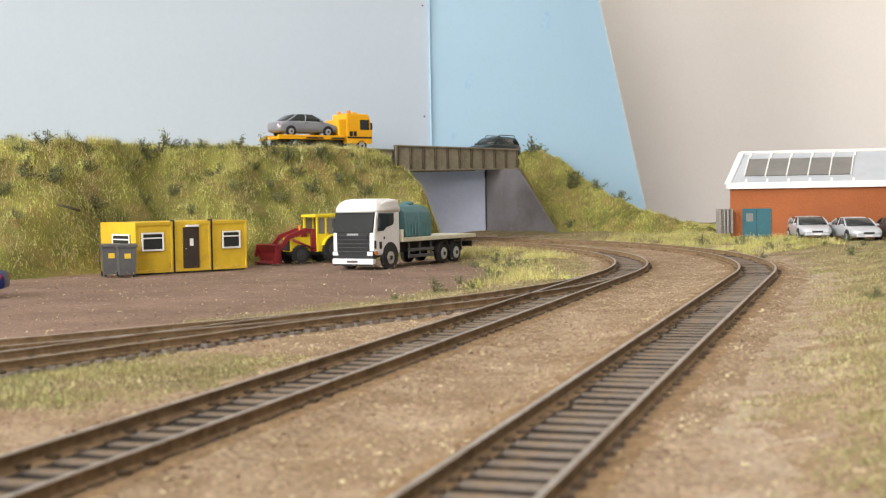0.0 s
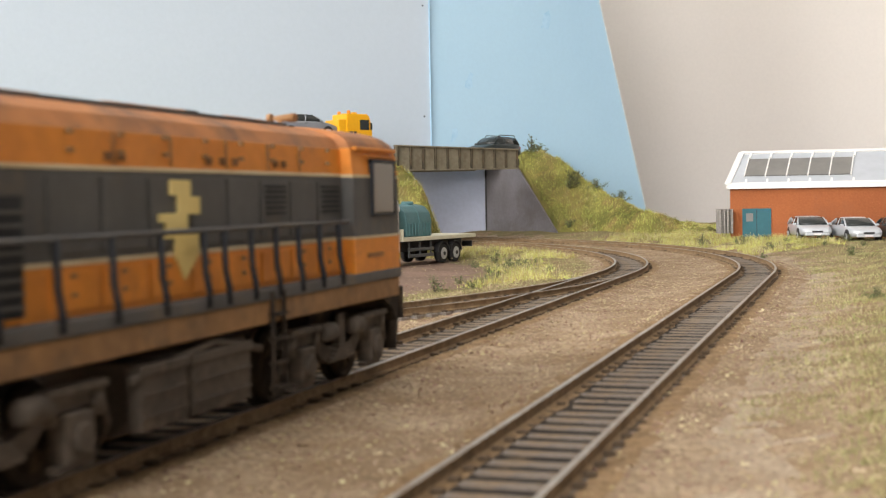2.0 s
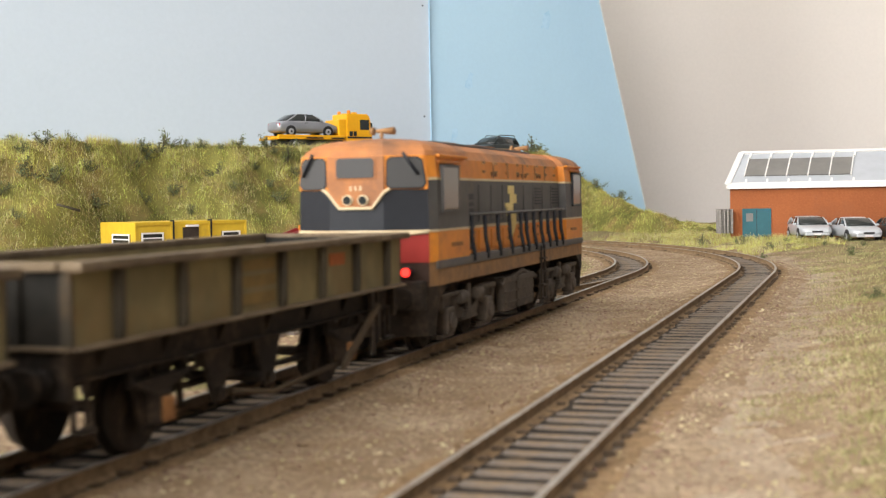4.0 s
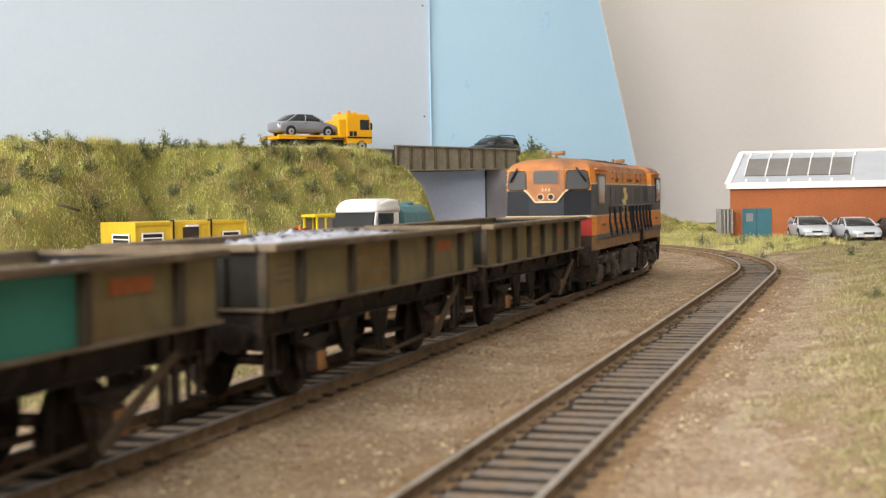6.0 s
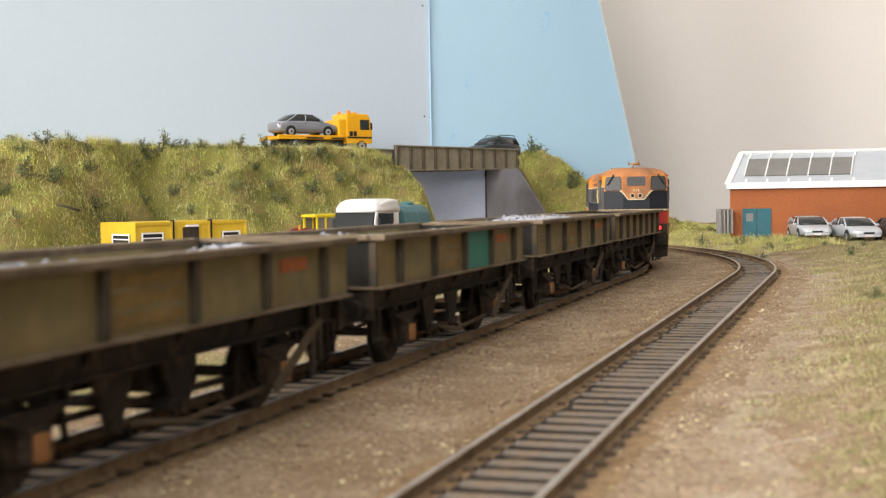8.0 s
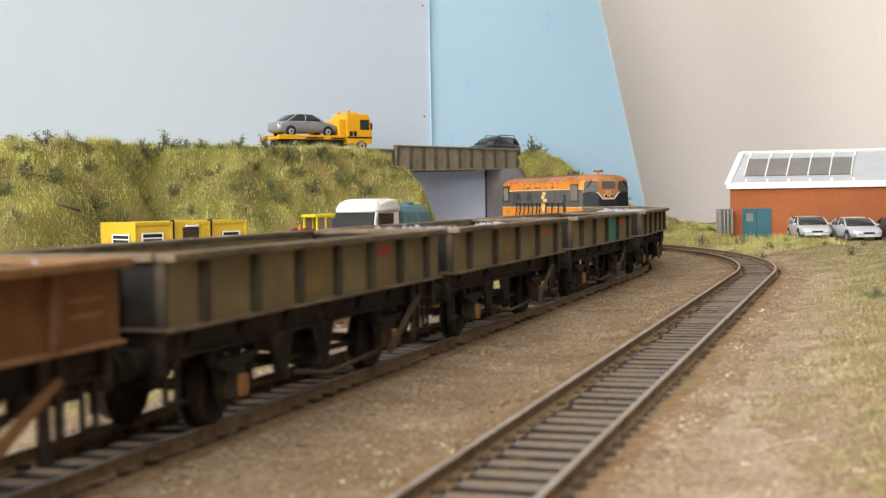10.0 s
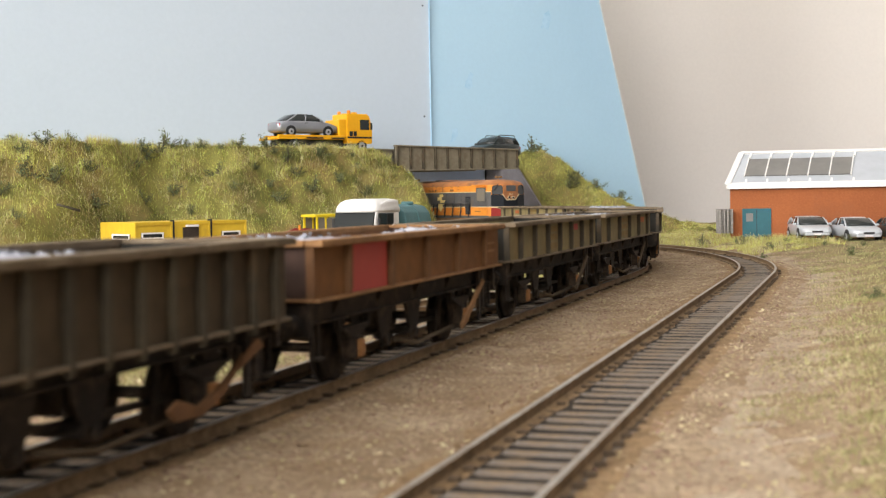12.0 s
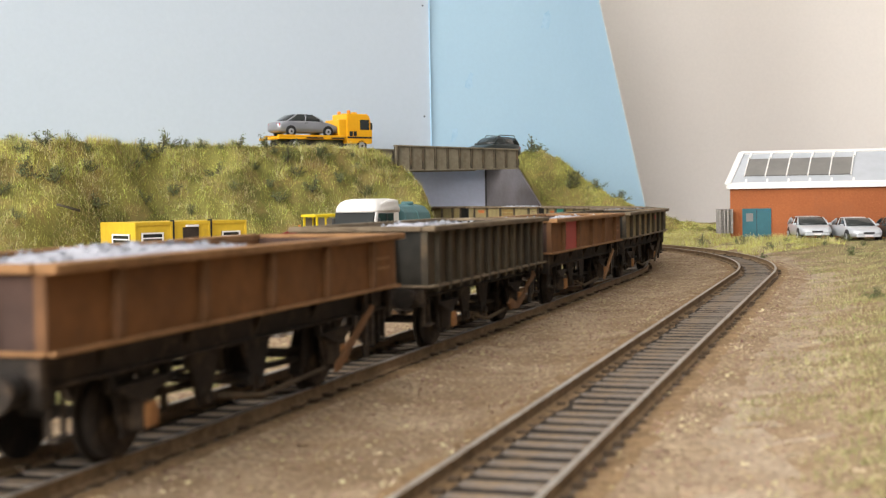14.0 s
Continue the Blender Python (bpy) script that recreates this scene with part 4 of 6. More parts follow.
def build_wagon(front, length, bays, short, side, rib_m, lip_m, end_m, label, marks, load, z0=17.9, z1=28.5, seed=1, lever_m=None):
    """Open wagon: bays full panels between ribs, and a short panel at each end."""
    wg = thing("ballast_wagon", Matrix.Identity(4), label, "wagon", "wagons of the ballast train")
    h, w = length / 2, 16.0
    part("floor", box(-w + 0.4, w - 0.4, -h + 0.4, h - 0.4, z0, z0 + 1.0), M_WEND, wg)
    ribs = [-h + short + (length - 2 * short) * k / bays for k in range(bays + 1)]
    xs = [-h] + ribs + [h]
    deep = z0 < 17
    for s in (-1, 1):
        part("side_panel", box(s * (w - 0.6) - 0.6, s * (w - 0.6) + 0.6, -h, h, z0, z1 - 0.6), side, wg)
        for y in ribs:
            foot = z0 - 1.6 if deep else z0 + 0.2
            rb = prism([(w - 0.1, foot), (w + 1.0, foot), (w + 1.25, foot + 1.2), (w + 1.35, z1 - 0.9), (w - 0.1, z1 - 0.9)], y - 0.75, y + 0.75, "y", bev=0.2)
            if s < 0:
                bmesh.ops.scale(rb, vec=(-1, 1, 1), verts=rb.verts)
                bmesh.ops.reverse_faces(rb, faces=rb.faces)
            part("rib", rb, rib_m, wg)
        part("top_lip", box(s * (w + 0.4) - 1.7, s * (w + 0.4) + 1.7, -h - 0.9, h + 0.9, z1 - 1.1, z1 + 0.2, 0.35), lip_m, wg)
        part("bottom_flange", box(s * (w + 0.2) - 1.0, s * (w + 0.2) + 1.0, -h - 0.2, h + 0.2, z0 - 0.45, z0 + 0.15, 0.15), lip_m, wg, "dusty pale bottom flange")
        part("sole_bar", box(s * 12.6 - 0.8, s * 12.6 + 0.8, -h, h, 13.4, z0 - 0.5, 0.2), M_UNDERFRAME, wg)
        part("sole_bar_flange", box(s * 13.3 - 0.9, s * 13.3 + 0.9, -h + 0.3, h - 0.3, 13.0, 13.5, 0.1), M_UNDERFRAME, wg)
        for y in (ribs if bays < 9 else ribs[::3]):
            part("bracket", prism([(12.9, z0 - 0.5), (15.0, z0 - 0.5), (13.4, 14.0), (12.9, 14.0)] if s > 0 else [(-12.9, z0 - 0.5), (-12.9, 14.0), (-13.4, 14.0), (-15.0, z0 - 0.5)], y - 0.35, y + 0.35, "y"), M_UNDERFRAME, wg)
    for e in (-1, 1):
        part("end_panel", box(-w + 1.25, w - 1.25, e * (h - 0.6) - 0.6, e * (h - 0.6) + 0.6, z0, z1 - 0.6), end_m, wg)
        part("corner_angle", box(-w - 0.05, -w + 1.6, e * h - 0.35, e * h + 0.35, z0, z1 - 1.0, 0.2), rib_m, wg)
        part("corner_angle", box(w - 1.6, w + 0.05, e * h - 0.35, e * h + 0.35, z0, z1 - 1.0, 0.2), rib_m, wg)
        part("top_lip", box(-w + 1.35, w - 1.35, e * (h + 0.1) - 1.3, e * (h + 0.1) + 1.3, z1 - 1.05, z1 + 0.15, 0.3), lip_m, wg)
        part("end_sill", box(-w, w, e * (h + 0.2) - 0.7, e * (h + 0.2) + 0.7, z0 - 0.4, z0 + 0.2, 0.15), lip_m, wg)
        for x in (-8.0, 0.0, 8.0):
            part("end_rib", box(x - 0.6, x + 0.6, e * (h + 0.2) - 0.5, e * (h + 0.2) + 0.5, z0 + 0.2, z1 - 1.0, 0.15), end_m, wg)
        part("buffer_beam", box(-15, 15, e * (h - 0.6) - 0.8, e * (h - 0.6) + 0.8, 11.2, z0 - 0.5, 0.2), M_UNDERFRAME, wg)
        for s in (-1, 1):
            buffer(wg, s * 11.5, e * h, 13.4, e)
            part("buffer_housing", cyl((s * 11.5, e * (h + 0.9), 13.4), 1.9, 2.2, "y", 14, bev=0.2), M_UNDERFRAME, wg)
            part("footstep", box(s * 14.6 - 0.9, s * 14.6 + 0.9, e * (h - 4) - 1.8, e * (h - 4) + 1.8, 6.6, 7.2, 0.1), M_UNDERFRAME, wg)
            for d in (-1.5, 1.5):
                part("step_hanger", box(s * 14.0 - 0.3, s * 14.0 + 0.3, e * (h - 4) + d - 0.35, e * (h - 4) + d + 0.35, 6.8, 13.5), M_UNDERFRAME, wg)
        part("coupling", box(-1.2, 1.2, min(e * (h - 1), e * (h + 6)), max(e * (h - 1), e * (h + 6)), 7.5, 9.5, 0.25), M_UNDERFRAME, wg)
        part("coupling_hook", tube([(0, e * (h + 0.5), 13.4), (0, e * (h + 3), 13), (0, e * (h + 4), 10), (0, e * (h + 4.6), 9)], 0.7), M_UNDERFRAME, wg)
        part("vacuum_pipe", tube([(4.5, e * (h + 0.3), 11.5), (4.8, e * (h + 1.8), 12.5), (5.2, e * (h + 2.6), 10.0), (5.0, e * (h + 2.2), 6.0)], 0.55), M_UNDERFRAME, wg)
    for k, material, z_lo, z_hi, frac in marks:
        a, b = xs[k] + 1.2, xs[k + 1] - 1.2
        c, half = (a + b) / 2, (b - a) / 2 * frac
        for s in (-1, 1):
            part("marking", box(s * (w + 0.06) - 0.12, s * (w + 0.06) + 0.12, c - half, c + half, z0 + z_lo, min(z0 + z_hi, z1 - 1.2)), material, wg, "repainted panel" if z_hi - z_lo > 8 else "painted mark with no readable writing")
    base = 34.0 * length / 117
    wheels = []
    for y in (-base, base):
        wheels.append((wheelset(wg, y, 6.3), y))
        for s in (-1, 1):
            guard = bmesh.new()
            for d in (-1, 1):
                prism([(y + d * 1.6, 12.6), (y + d * 6.5, 12.6), (y + d * 5.4, 11.6), (y + d * 3.0, 4.0), (y + d * 1.9, 4.0)], s * 11.6 - 0.3, s * 11.6 + 0.3, "x", guard)
            box(s * 11.6 - 0.3, s * 11.6 + 0.3, y - 3.0, y + 3.0, 3.5, 4.1, 0, guard)
            part("axle_guard", guard, M_UNDERFRAME, wg)
            ab = part("axle_box", box(s * 12.8 - 1.5, s * 12.8 + 1.5, y - 1.9, y + 1.9, 4.4, 9.0, 0.4), M_UNDERFRAME, wg)
            part("cover", box(s * 14.5 - 0.6, s * 14.5 + 0.6, y - 1.35, y + 1.35, 4.7, 8.3, 0.45), M_AXLEBOX, ab, "ochre axle box cover")
            for j in range(4):
                part("spring_leaf", box(s * 12.8 - 0.9, s * 12.8 + 0.9, y - 7.5 + 1.5 * j, y + 7.5 - 1.5 * j, 10.6 - 0.55 * j, 11.1 - 0.55 * j), M_UNDERFRAME, wg)
            for d in (-1, 1):
                part("spring_hanger", box(s * 12.8 - 0.6, s * 12.8 + 0.6, y + d * 7.5 - 0.5, y + d * 7.5 + 0.5, 10.4, 13.2), M_UNDERFRAME, wg)
            part("brake_block", box(s * 8.4 - 1.2, s * 8.4 + 1.2, y - math.copysign(8.4, y) - 0.9, y - math.copysign(8.4, y) + 0.9, 3.4, 8.8, 0.3), M_UNDERFRAME, wg)
            part("brake_hanger", tube([(s * 10.5, y - math.copysign(10.5, y), 5), (s * 10.5, y - math.copysign(9.5, y), 12.5)], 0.6), M_UNDERFRAME, wg)
    for s in (-1, 1):
        if deep:
            arm = prism([(base + 13, 13.6), (base + 15, 12.2), (base - 6, 5.6), (base - 12, 7.4), (base - 15, 6.2), (base - 13, 4.4), (base - 5, 4.0), (base + 2, 6.4)], s * 15.2 - 0.4, s * 15.2 + 0.4, "x", bev=0.2)
        else:
            arm = prism([(base + 12.6, 14.8), (base + 14.0, 14.0), (base - 4.0, 4.0), (base - 6.0, 3.6), (base - 6.0, 5.0)], s * 15.3 - 0.4, s * 15.3 + 0.4, "x", bev=0.2)
        part("brake_lever", arm, lever_m or M_DKBROWN, wg, "rusted hand brake lever")
        part("brake_rod", tube([(s * 13.2, base - 6, 4.4), (s * 13.2, 2, 3.4), (s * 13.2, -base * 0.35, 5.6)], 0.5, 6), M_DKBROWN, wg)
        part("brake_guide", box(s * 14.9 - 0.4, s * 14.9 + 0.4, base + 9.5, base + 11.5, 4.5, z0 - 0.4, 0.1), M_UNDERFRAME, wg)
        part("brake_guide", box(s * 14.9 - 0.4, s * 14.9 + 0.4, base + 13.0, base + 14.4, 6.5, z0 - 0.4, 0.1), M_UNDERFRAME, wg)
        for y in (-base * 0.42, base * 0.1):
            hang = prism([(y - 5, 12.6), (y + 5, 12.6), (y + 1.3, 4.2), (y - 1.3, 4.2)], s * 11.6 - 0.4, s * 11.6 + 0.4, "x", bev=0.1)
            part("v_hanger", hang, M_UNDERFRAME, wg)
            part("pivot", cyl((s * 12.3, y, 5.6), 1.1, 1.0, "x", 12), M_UNDERFRAME, wg)
        part("pull_rod", tube([(s * 9.0, -base + 4, 7.8), (s * 9.0, base - 4, 6.4)], 0.6, 6), M_UNDERFRAME, wg)
    part("brake_shaft", cyl((0, 0, 6.2), 0.9, 25, "x", 10), M_UNDERFRAME, wg)
    part("vacuum_cylinder", cyl((-3, 12, 9.2), 3.6, 6, "z", 18), M_UNDERFRAME, wg)
    if load:
        stone_load(wg, length, seed, load)
    TRAIN.append((wg, front - h, base, wheels, []))
    return wg


build_loco()
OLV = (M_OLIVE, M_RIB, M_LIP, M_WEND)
RST = (M_RUSTY, M_RUSTRIB, M_RUSTLIP, M_RUSTEND)
MUST = [(M_MUSTARD, 1.4, 3.2, 0.9), (M_MUSTARD, 4.2, 6.0, 0.9), (M_MUSTARD, 6.8, 8.6, 0.9)]
ORL = (M_ORLABEL, 5.8, 8.0, 0.5)


def must(k):
    return [(k, *q) for q in MUST]


BARS = (M_LIP, 4.0, 4.7, 0.6)
build_wagon(-188, 118, 6, 9.5, *OLV, "olive green open wagon with vertical ribs and brown grime", [(5, *ORL)] + must(3), None, seed=11)
build_wagon(-319, 117, 4, 12, *OLV, "olive open wagon heaped with grey stone, faded mustard panel", must(2) + [(4, *ORL), (0, *BARS), (0, M_LIP, 5.4, 6.0, 0.6), (0, M_LIP, 6.7, 7.3, 0.5)], (3.2, 1.0, 0.0), seed=12)
build_wagon(-453.5, 117, 4, 12, *OLV, "olive open wagon with one bright teal panel", must(2) + [(3, M_TEALPANEL, 0.2, 11.2, 1.0), (4, *ORL)], (1.6, 1.0, 0.3), seed=13)
build_wagon(-586.5, 118, 4, 12, *OLV, "olive open wagon with a small orange label", must(2) + [(4, *ORL)], (2.4, 1.0, 0.35), seed=14)
build_wagon(-716, 121, 6, 10, *OLV, "dark olive open wagon with a small red label", must(3) + [(5, M_REDPANEL, 6.4, 8.4, 0.5)], None, seed=15)
build_wagon(-849.5, 121, 4, 14.5, *RST, "rusty brown open wagon with one red panel", [(1, M_REDPANEL, 0.2, 11.0, 1.0), (5, M_RUSTLIP, 3.6, 4.2, 0.6), (5, M_RUSTLIP, 5.6, 6.1, 0.6)], (2.6, 1.0, 0.35), seed=16, lever_m=M_RUSTLIP)
build_wagon(-983, 109, 12, 5.0, M_DKBROWN, M_RIB, M_LIP, M_WEND, "dark brown wagon with many close ribs, stone load", [], (3.4, 1.0, 0.05), z0=16.0, z1=29.4, seed=17, lever_m=M_RUSTRIB)
build_wagon(-1113.5, 120, 4, 14.5, *RST, "rusty orange-brown open wagon carrying grey stone", [(5, M_RUSTLIP, 3.6, 4.2, 0.6), (5, M_RUSTLIP, 5.6, 6.1, 0.6)], (3.2, 1.0, 0.12), seed=18, lever_m=M_RUSTRIB)


# ---- bridge ----
def build_bridge():
    a, b = Vector((-38, 1060, 0)), Vector((67, 1140, 0))
    length = (b - a).length
    turn = math.degrees(math.atan2(b.y - a.y, b.x - a.x))
    br = thing("road_bridge", P(a.x, a.y, 0, turn), "olive grey plate girder road bridge over the tracks", "bridge")
    for y, nm in ((0, "girder"), (62, "girder")):
        web = prism([(0, 59.6), (length, 61.6), (length, 78.2), (0, 80.2)], y - 0.6, y + 0.6, "y")
        g = part(nm, web, M_GIRDER, br)
        part("top_flange", prism([(-0.6, 79.6), (length + 0.6, 77.6), (length + 0.6, 78.8), (-0.6, 80.8)], y - 2.6, y + 2.6, "y", bev=0.2), M_GIRDER, g)
        part("bottom_flange", prism([(-0.6, 58.8), (length + 0.6, 60.8), (length + 0.6, 62.0), (-0.6, 60.0)], y - 2.6, y + 2.6, "y", bev=0.2), M_GIRDER, g)
        for k in range(11):
            x = 0.8 + (length - 1.6) * k / 10
            # Darker rib colour stands in for the shadow lines beside the stiffeners.
            part("stiffener", box(x - 0.4, x + 0.4, y - 3.2, y + 3.2, 60.2 + 2 * k / 10, 79.4 - 2 * k / 10, 0.15), M_RIB, g)
    part("deck", box(-12, length + 6, 3.2, 58.8, 64, 70.5), M_TARMAC, br)


build_bridge()


# ---- road vehicles ----
def wheel(parent, x, y, r, w=2.6, rim=M_RIM, tread=False):
    tyre = cyl((x, y, r), r, w, "x", 26, bev=0.5)
    if tread:
        for k in range(18):
            q = k * math.pi / 9
            box(x - w / 2, x + w / 2, y + math.cos(q) * r - 0.5, y + math.cos(q) * r + 0.5, r + math.sin(q) * r - 0.5, r + math.sin(q) * r + 0.5, 0.1, tyre)
    wh = part("wheel", tyre, M_RUBBER, parent)
    s = 1 if x > 0 else -1
    rm = cyl((x + s * (w / 2 + 0.05), y, r), r * 0.62, 0.4, "x", 20)
    for k in range(5):
        q = k * math.tau / 5
        cyl((x + s * (w / 2 + 0.35), y + math.cos(q) * r * 0.36, r + math.sin(q) * r * 0.36), r * 0.12, 0.5, "x", 8, rm)
    part("rim", rm, rim, wh)
    part("hub", cyl((x + s * (w / 2 + 0.4), y, r), r * 0.2, 0.8, "x", 12), M_DARK, wh)


def build_car(m, paint, label, tall=0.0, rails=False, estate=False, group=""):
    car = thing("car", m, label, "car", group)
    lift = 1 + tall / 19
    hull = [(-29.2, 5.6, 9.0, 7.4), (-28.6, 4.4, 11.4, 9.4), (-25, 3.6, 12.6, 10.8), (-17, 3.3, 13.2, 11.4), (-4, 3.2, 13.2, 11.6), (8, 3.2, 12.9, 11.6), (15, 3.3, 12.2, 11.4), (21, 3.4, 11.2, 11.0), (25.5, 3.7, 10.0, 10.2), (28, 4.3, 8.8, 8.8), (29.2, 5.4, 7.4, 6.6)]
    rings = []
    for y, zl, zt, w in hull:
        zt *= lift
        half = [(w * 0.86, zl), (w * 0.97, zl + 0.9), (w, zl + (zt - zl) * 0.45), (w * 0.985, zl + (zt - zl) * 0.75), (w * 0.93, zt - 0.35), (w * 0.80, zt), (w * 0.4, zt + 0.25)]
        rings.append([(x, y, z) for x, z in half] + [(-x, y, z) for x, z in reversed(half)])
    body = loft(rings)
    for f in body.faces:
        f.smooth = True
    part("body", body, paint, car)
    t = 12.3 * lift
    rear = -27 if estate else -23
    rtop = -22 if estate else -12
    top = 19.0 + tall
    rings = []
    for f, bow in ((0, 0), (0.35, 0.7), (0.7, 0.9), (0.92, 0.5)):
        yf, yr, w = 15.5 - 10.5 * f + bow, rear + (rtop - rear) * f - bow, 10.5 - 2.0 * f + bow * 0.3
        z = t + (top - t) * f
        rings.append([(w * 0.72, yf, z), (w, yf - 2.6, z), (w, yr + 2.6, z), (w * 0.72, yr, z), (-w * 0.72, yr, z), (-w, yr + 2.6, z), (-w, yf - 2.6, z), (-w * 0.72, yf, z)])
    gh = loft(rings)
    for f in gh.faces:
        f.smooth = len(f.verts) == 4
    part("glasshouse", gh, M_GLASS, car, "dark tinted windows")
    rings = []
    for y, dz, w in ((6.4, -1.15, 6.8), (4.6, -0.5, 8.0), (0, 0.1, 8.4), (rtop * 0.5, 0.15, 8.4), (rtop + 1, -0.4, 8.0), (rtop - 1.8, -1.15, 6.8)):
        rings.append([(w, y, top + dz - 0.75), (w * 0.85, y, top + dz - 0.15), (w * 0.4, y, top + dz), (-w * 0.4, y, top + dz), (-w * 0.85, y, top + dz - 0.15), (-w, y, top + dz - 0.75)])
    rf = loft(rings)
    for f in rf.faces:
        f.smooth = True
    part("roof", rf, paint, car)
    for s in (-1, 1):
        for y0, y1 in ((13.4, 4.2), (-3.5, -3.0), (rear + 2.2, rtop + 1.2)):
            part("pillar", tube([(s * 10.4, y0, t), (s * 9.7, y0 + (y1 - y0) * 0.5 + 0.4, (t + top) / 2), (s * 8.5, y1, top - 0.9)], 0.55), paint, car)
        for y in (-17.5, 17.5):
            wheel(car, s * 10.3, y, 4.1 + tall * 0.15, 2.6)
            part("wheel_arch", cyl((s * 11.15, y, 4.3), 4.8 + tall * 0.15, 0.7, "x", 24), M_BLACK, car)
        part("headlight", plate((s * 7.6, 26.9, 8.0 * lift), -s * 32, 4.4, 1.7, 1.6, bev=0.4), M_LENS, car)
        part("tail_light", plate((s * 8.4, -27.7, 9.8 * lift), s * 28, 3.4, 2.2, 1.4, bev=0.4), M_REDLAMP, car)
        part("mirror", box(s * 12.2 - 1.3, s * 12.2 + 1.3, 9.6, 11.4, 12.2 * lift, 13.9 * lift, 0.5), paint, car)
        if rails:
            part("roof_rail", tube([(s * 7.6, 3, top), (s * 7.6, 1, top + 1.4), (s * 7.6, rtop + 2, top + 1.4), (s * 7.6, rtop, top)], 0.4), M_BLACK, car)
        part("door_handle", box(s * 11.4 - 0.3, s * 11.4 + 0.3, -4.5, -2, 11.0, 11.5, 0.1), M_DARK, car)
    part("grille", box(-3.8, 3.8, 28.3, 29.3, 5.6, 6.9, 0.3), M_BLACK, car)
    part("bumper", box(-8.2, 8.2, 26.4, 29.3, 3.5, 5.2, 0.7), M_GREY if paint is M_DKCAR else paint, car)
    part("number_plate", box(-2.6, 2.6, 29.15, 29.45, 4.0, 5.0), M_WHITE, car, "pale plate with no readable number")
    return car


def build_recovery_truck(m):
    tk = thing("recovery_truck", m, "orange-yellow vehicle recovery truck with flat bed", "truck")
    part("bed", box(-12.5, 12.5, -46, 17, 10.2, 12.4, 0.4), M_YEL2, tk)
    for s in (-1, 1):
        part("bed_rail", box(s * 11.5 - 1.2, s * 11.5 + 1.2, -46, 17, 12.4, 13.8, 0.3), M_YEL2, tk)
        part("dark_stripe", box(s * 12.75 - 0.15, s * 12.75 + 0.15, -20, -4, 10.8, 12.0), M_BLACK, tk)
        part("dark_stripe", box(s * 12.75 - 0.15, s * 12.75 + 0.15, 4, 16, 10.8, 12.0), M_BLACK, tk)
        for y in (-30, 34):
            wheel(tk, s * 10.6, y, 5.2, 3.2)
        part("side_window", box(s * 12.3 - 0.35, s * 12.3 + 0.35, 32.5, 41.5, 19, 27.5, 0.4), M_GLASS, tk)
        part("marking", box(s * 12.4 - 0.2, s * 12.4 + 0.2, 22, 25, 13.5, 17.5), M_BLACK, tk, "black emblem shape")
        part("marking", box(s * 12.4 - 0.2, s * 12.4 + 0.2, 26, 29, 13.5, 17.5), M_BLACK, tk, "black emblem shape")
        part("beacon", cyl((s * 8, 24, 34), 1.5, 3.2, "z", 14, bev=0.4), M_AMBER, tk, "amber beacon")
        part("light_bar", box(s * 8 - 2, s * 8 + 2, 27, 31, 32.4, 34, 0.4), M_YEL2, tk)
        part("mirror", box(s * 13.4 - 0.7, s * 13.4 + 0.7, 42.5, 44, 19, 25, 0.3), M_BLACK, tk)
        part("cab_stripe", box(s * 12.3 - 0.25, s * 12.3 + 0.25, 20, 44, 11.6, 13.0), M_BLACK, tk)
    part("cab", prism([(19.5, 7), (44.5, 7), (45, 18), (42.5, 30), (40, 32.6), (19.5, 32.6)], -12.2, 12.2, "x", bev=0.9), M_YEL2, tk)
    part("windscreen", plate((0, 44.0, 23.5), 0, 20, 9.5, 0.8, lean=-10), M_GLASS, tk)
    part("crew_box", box(-11.5, 11.5, 12, 19.6, 12.4, 27.5, 0.6), M_YEL2, tk)
    part("chassis", box(-5, 5, -44, 40, 5, 10.2), M_DARK, tk)
    part("ramp", box(-11, 11, -52, -46, 9.6, 11.2, 0.4), M_YEL2, tk)
    return tk


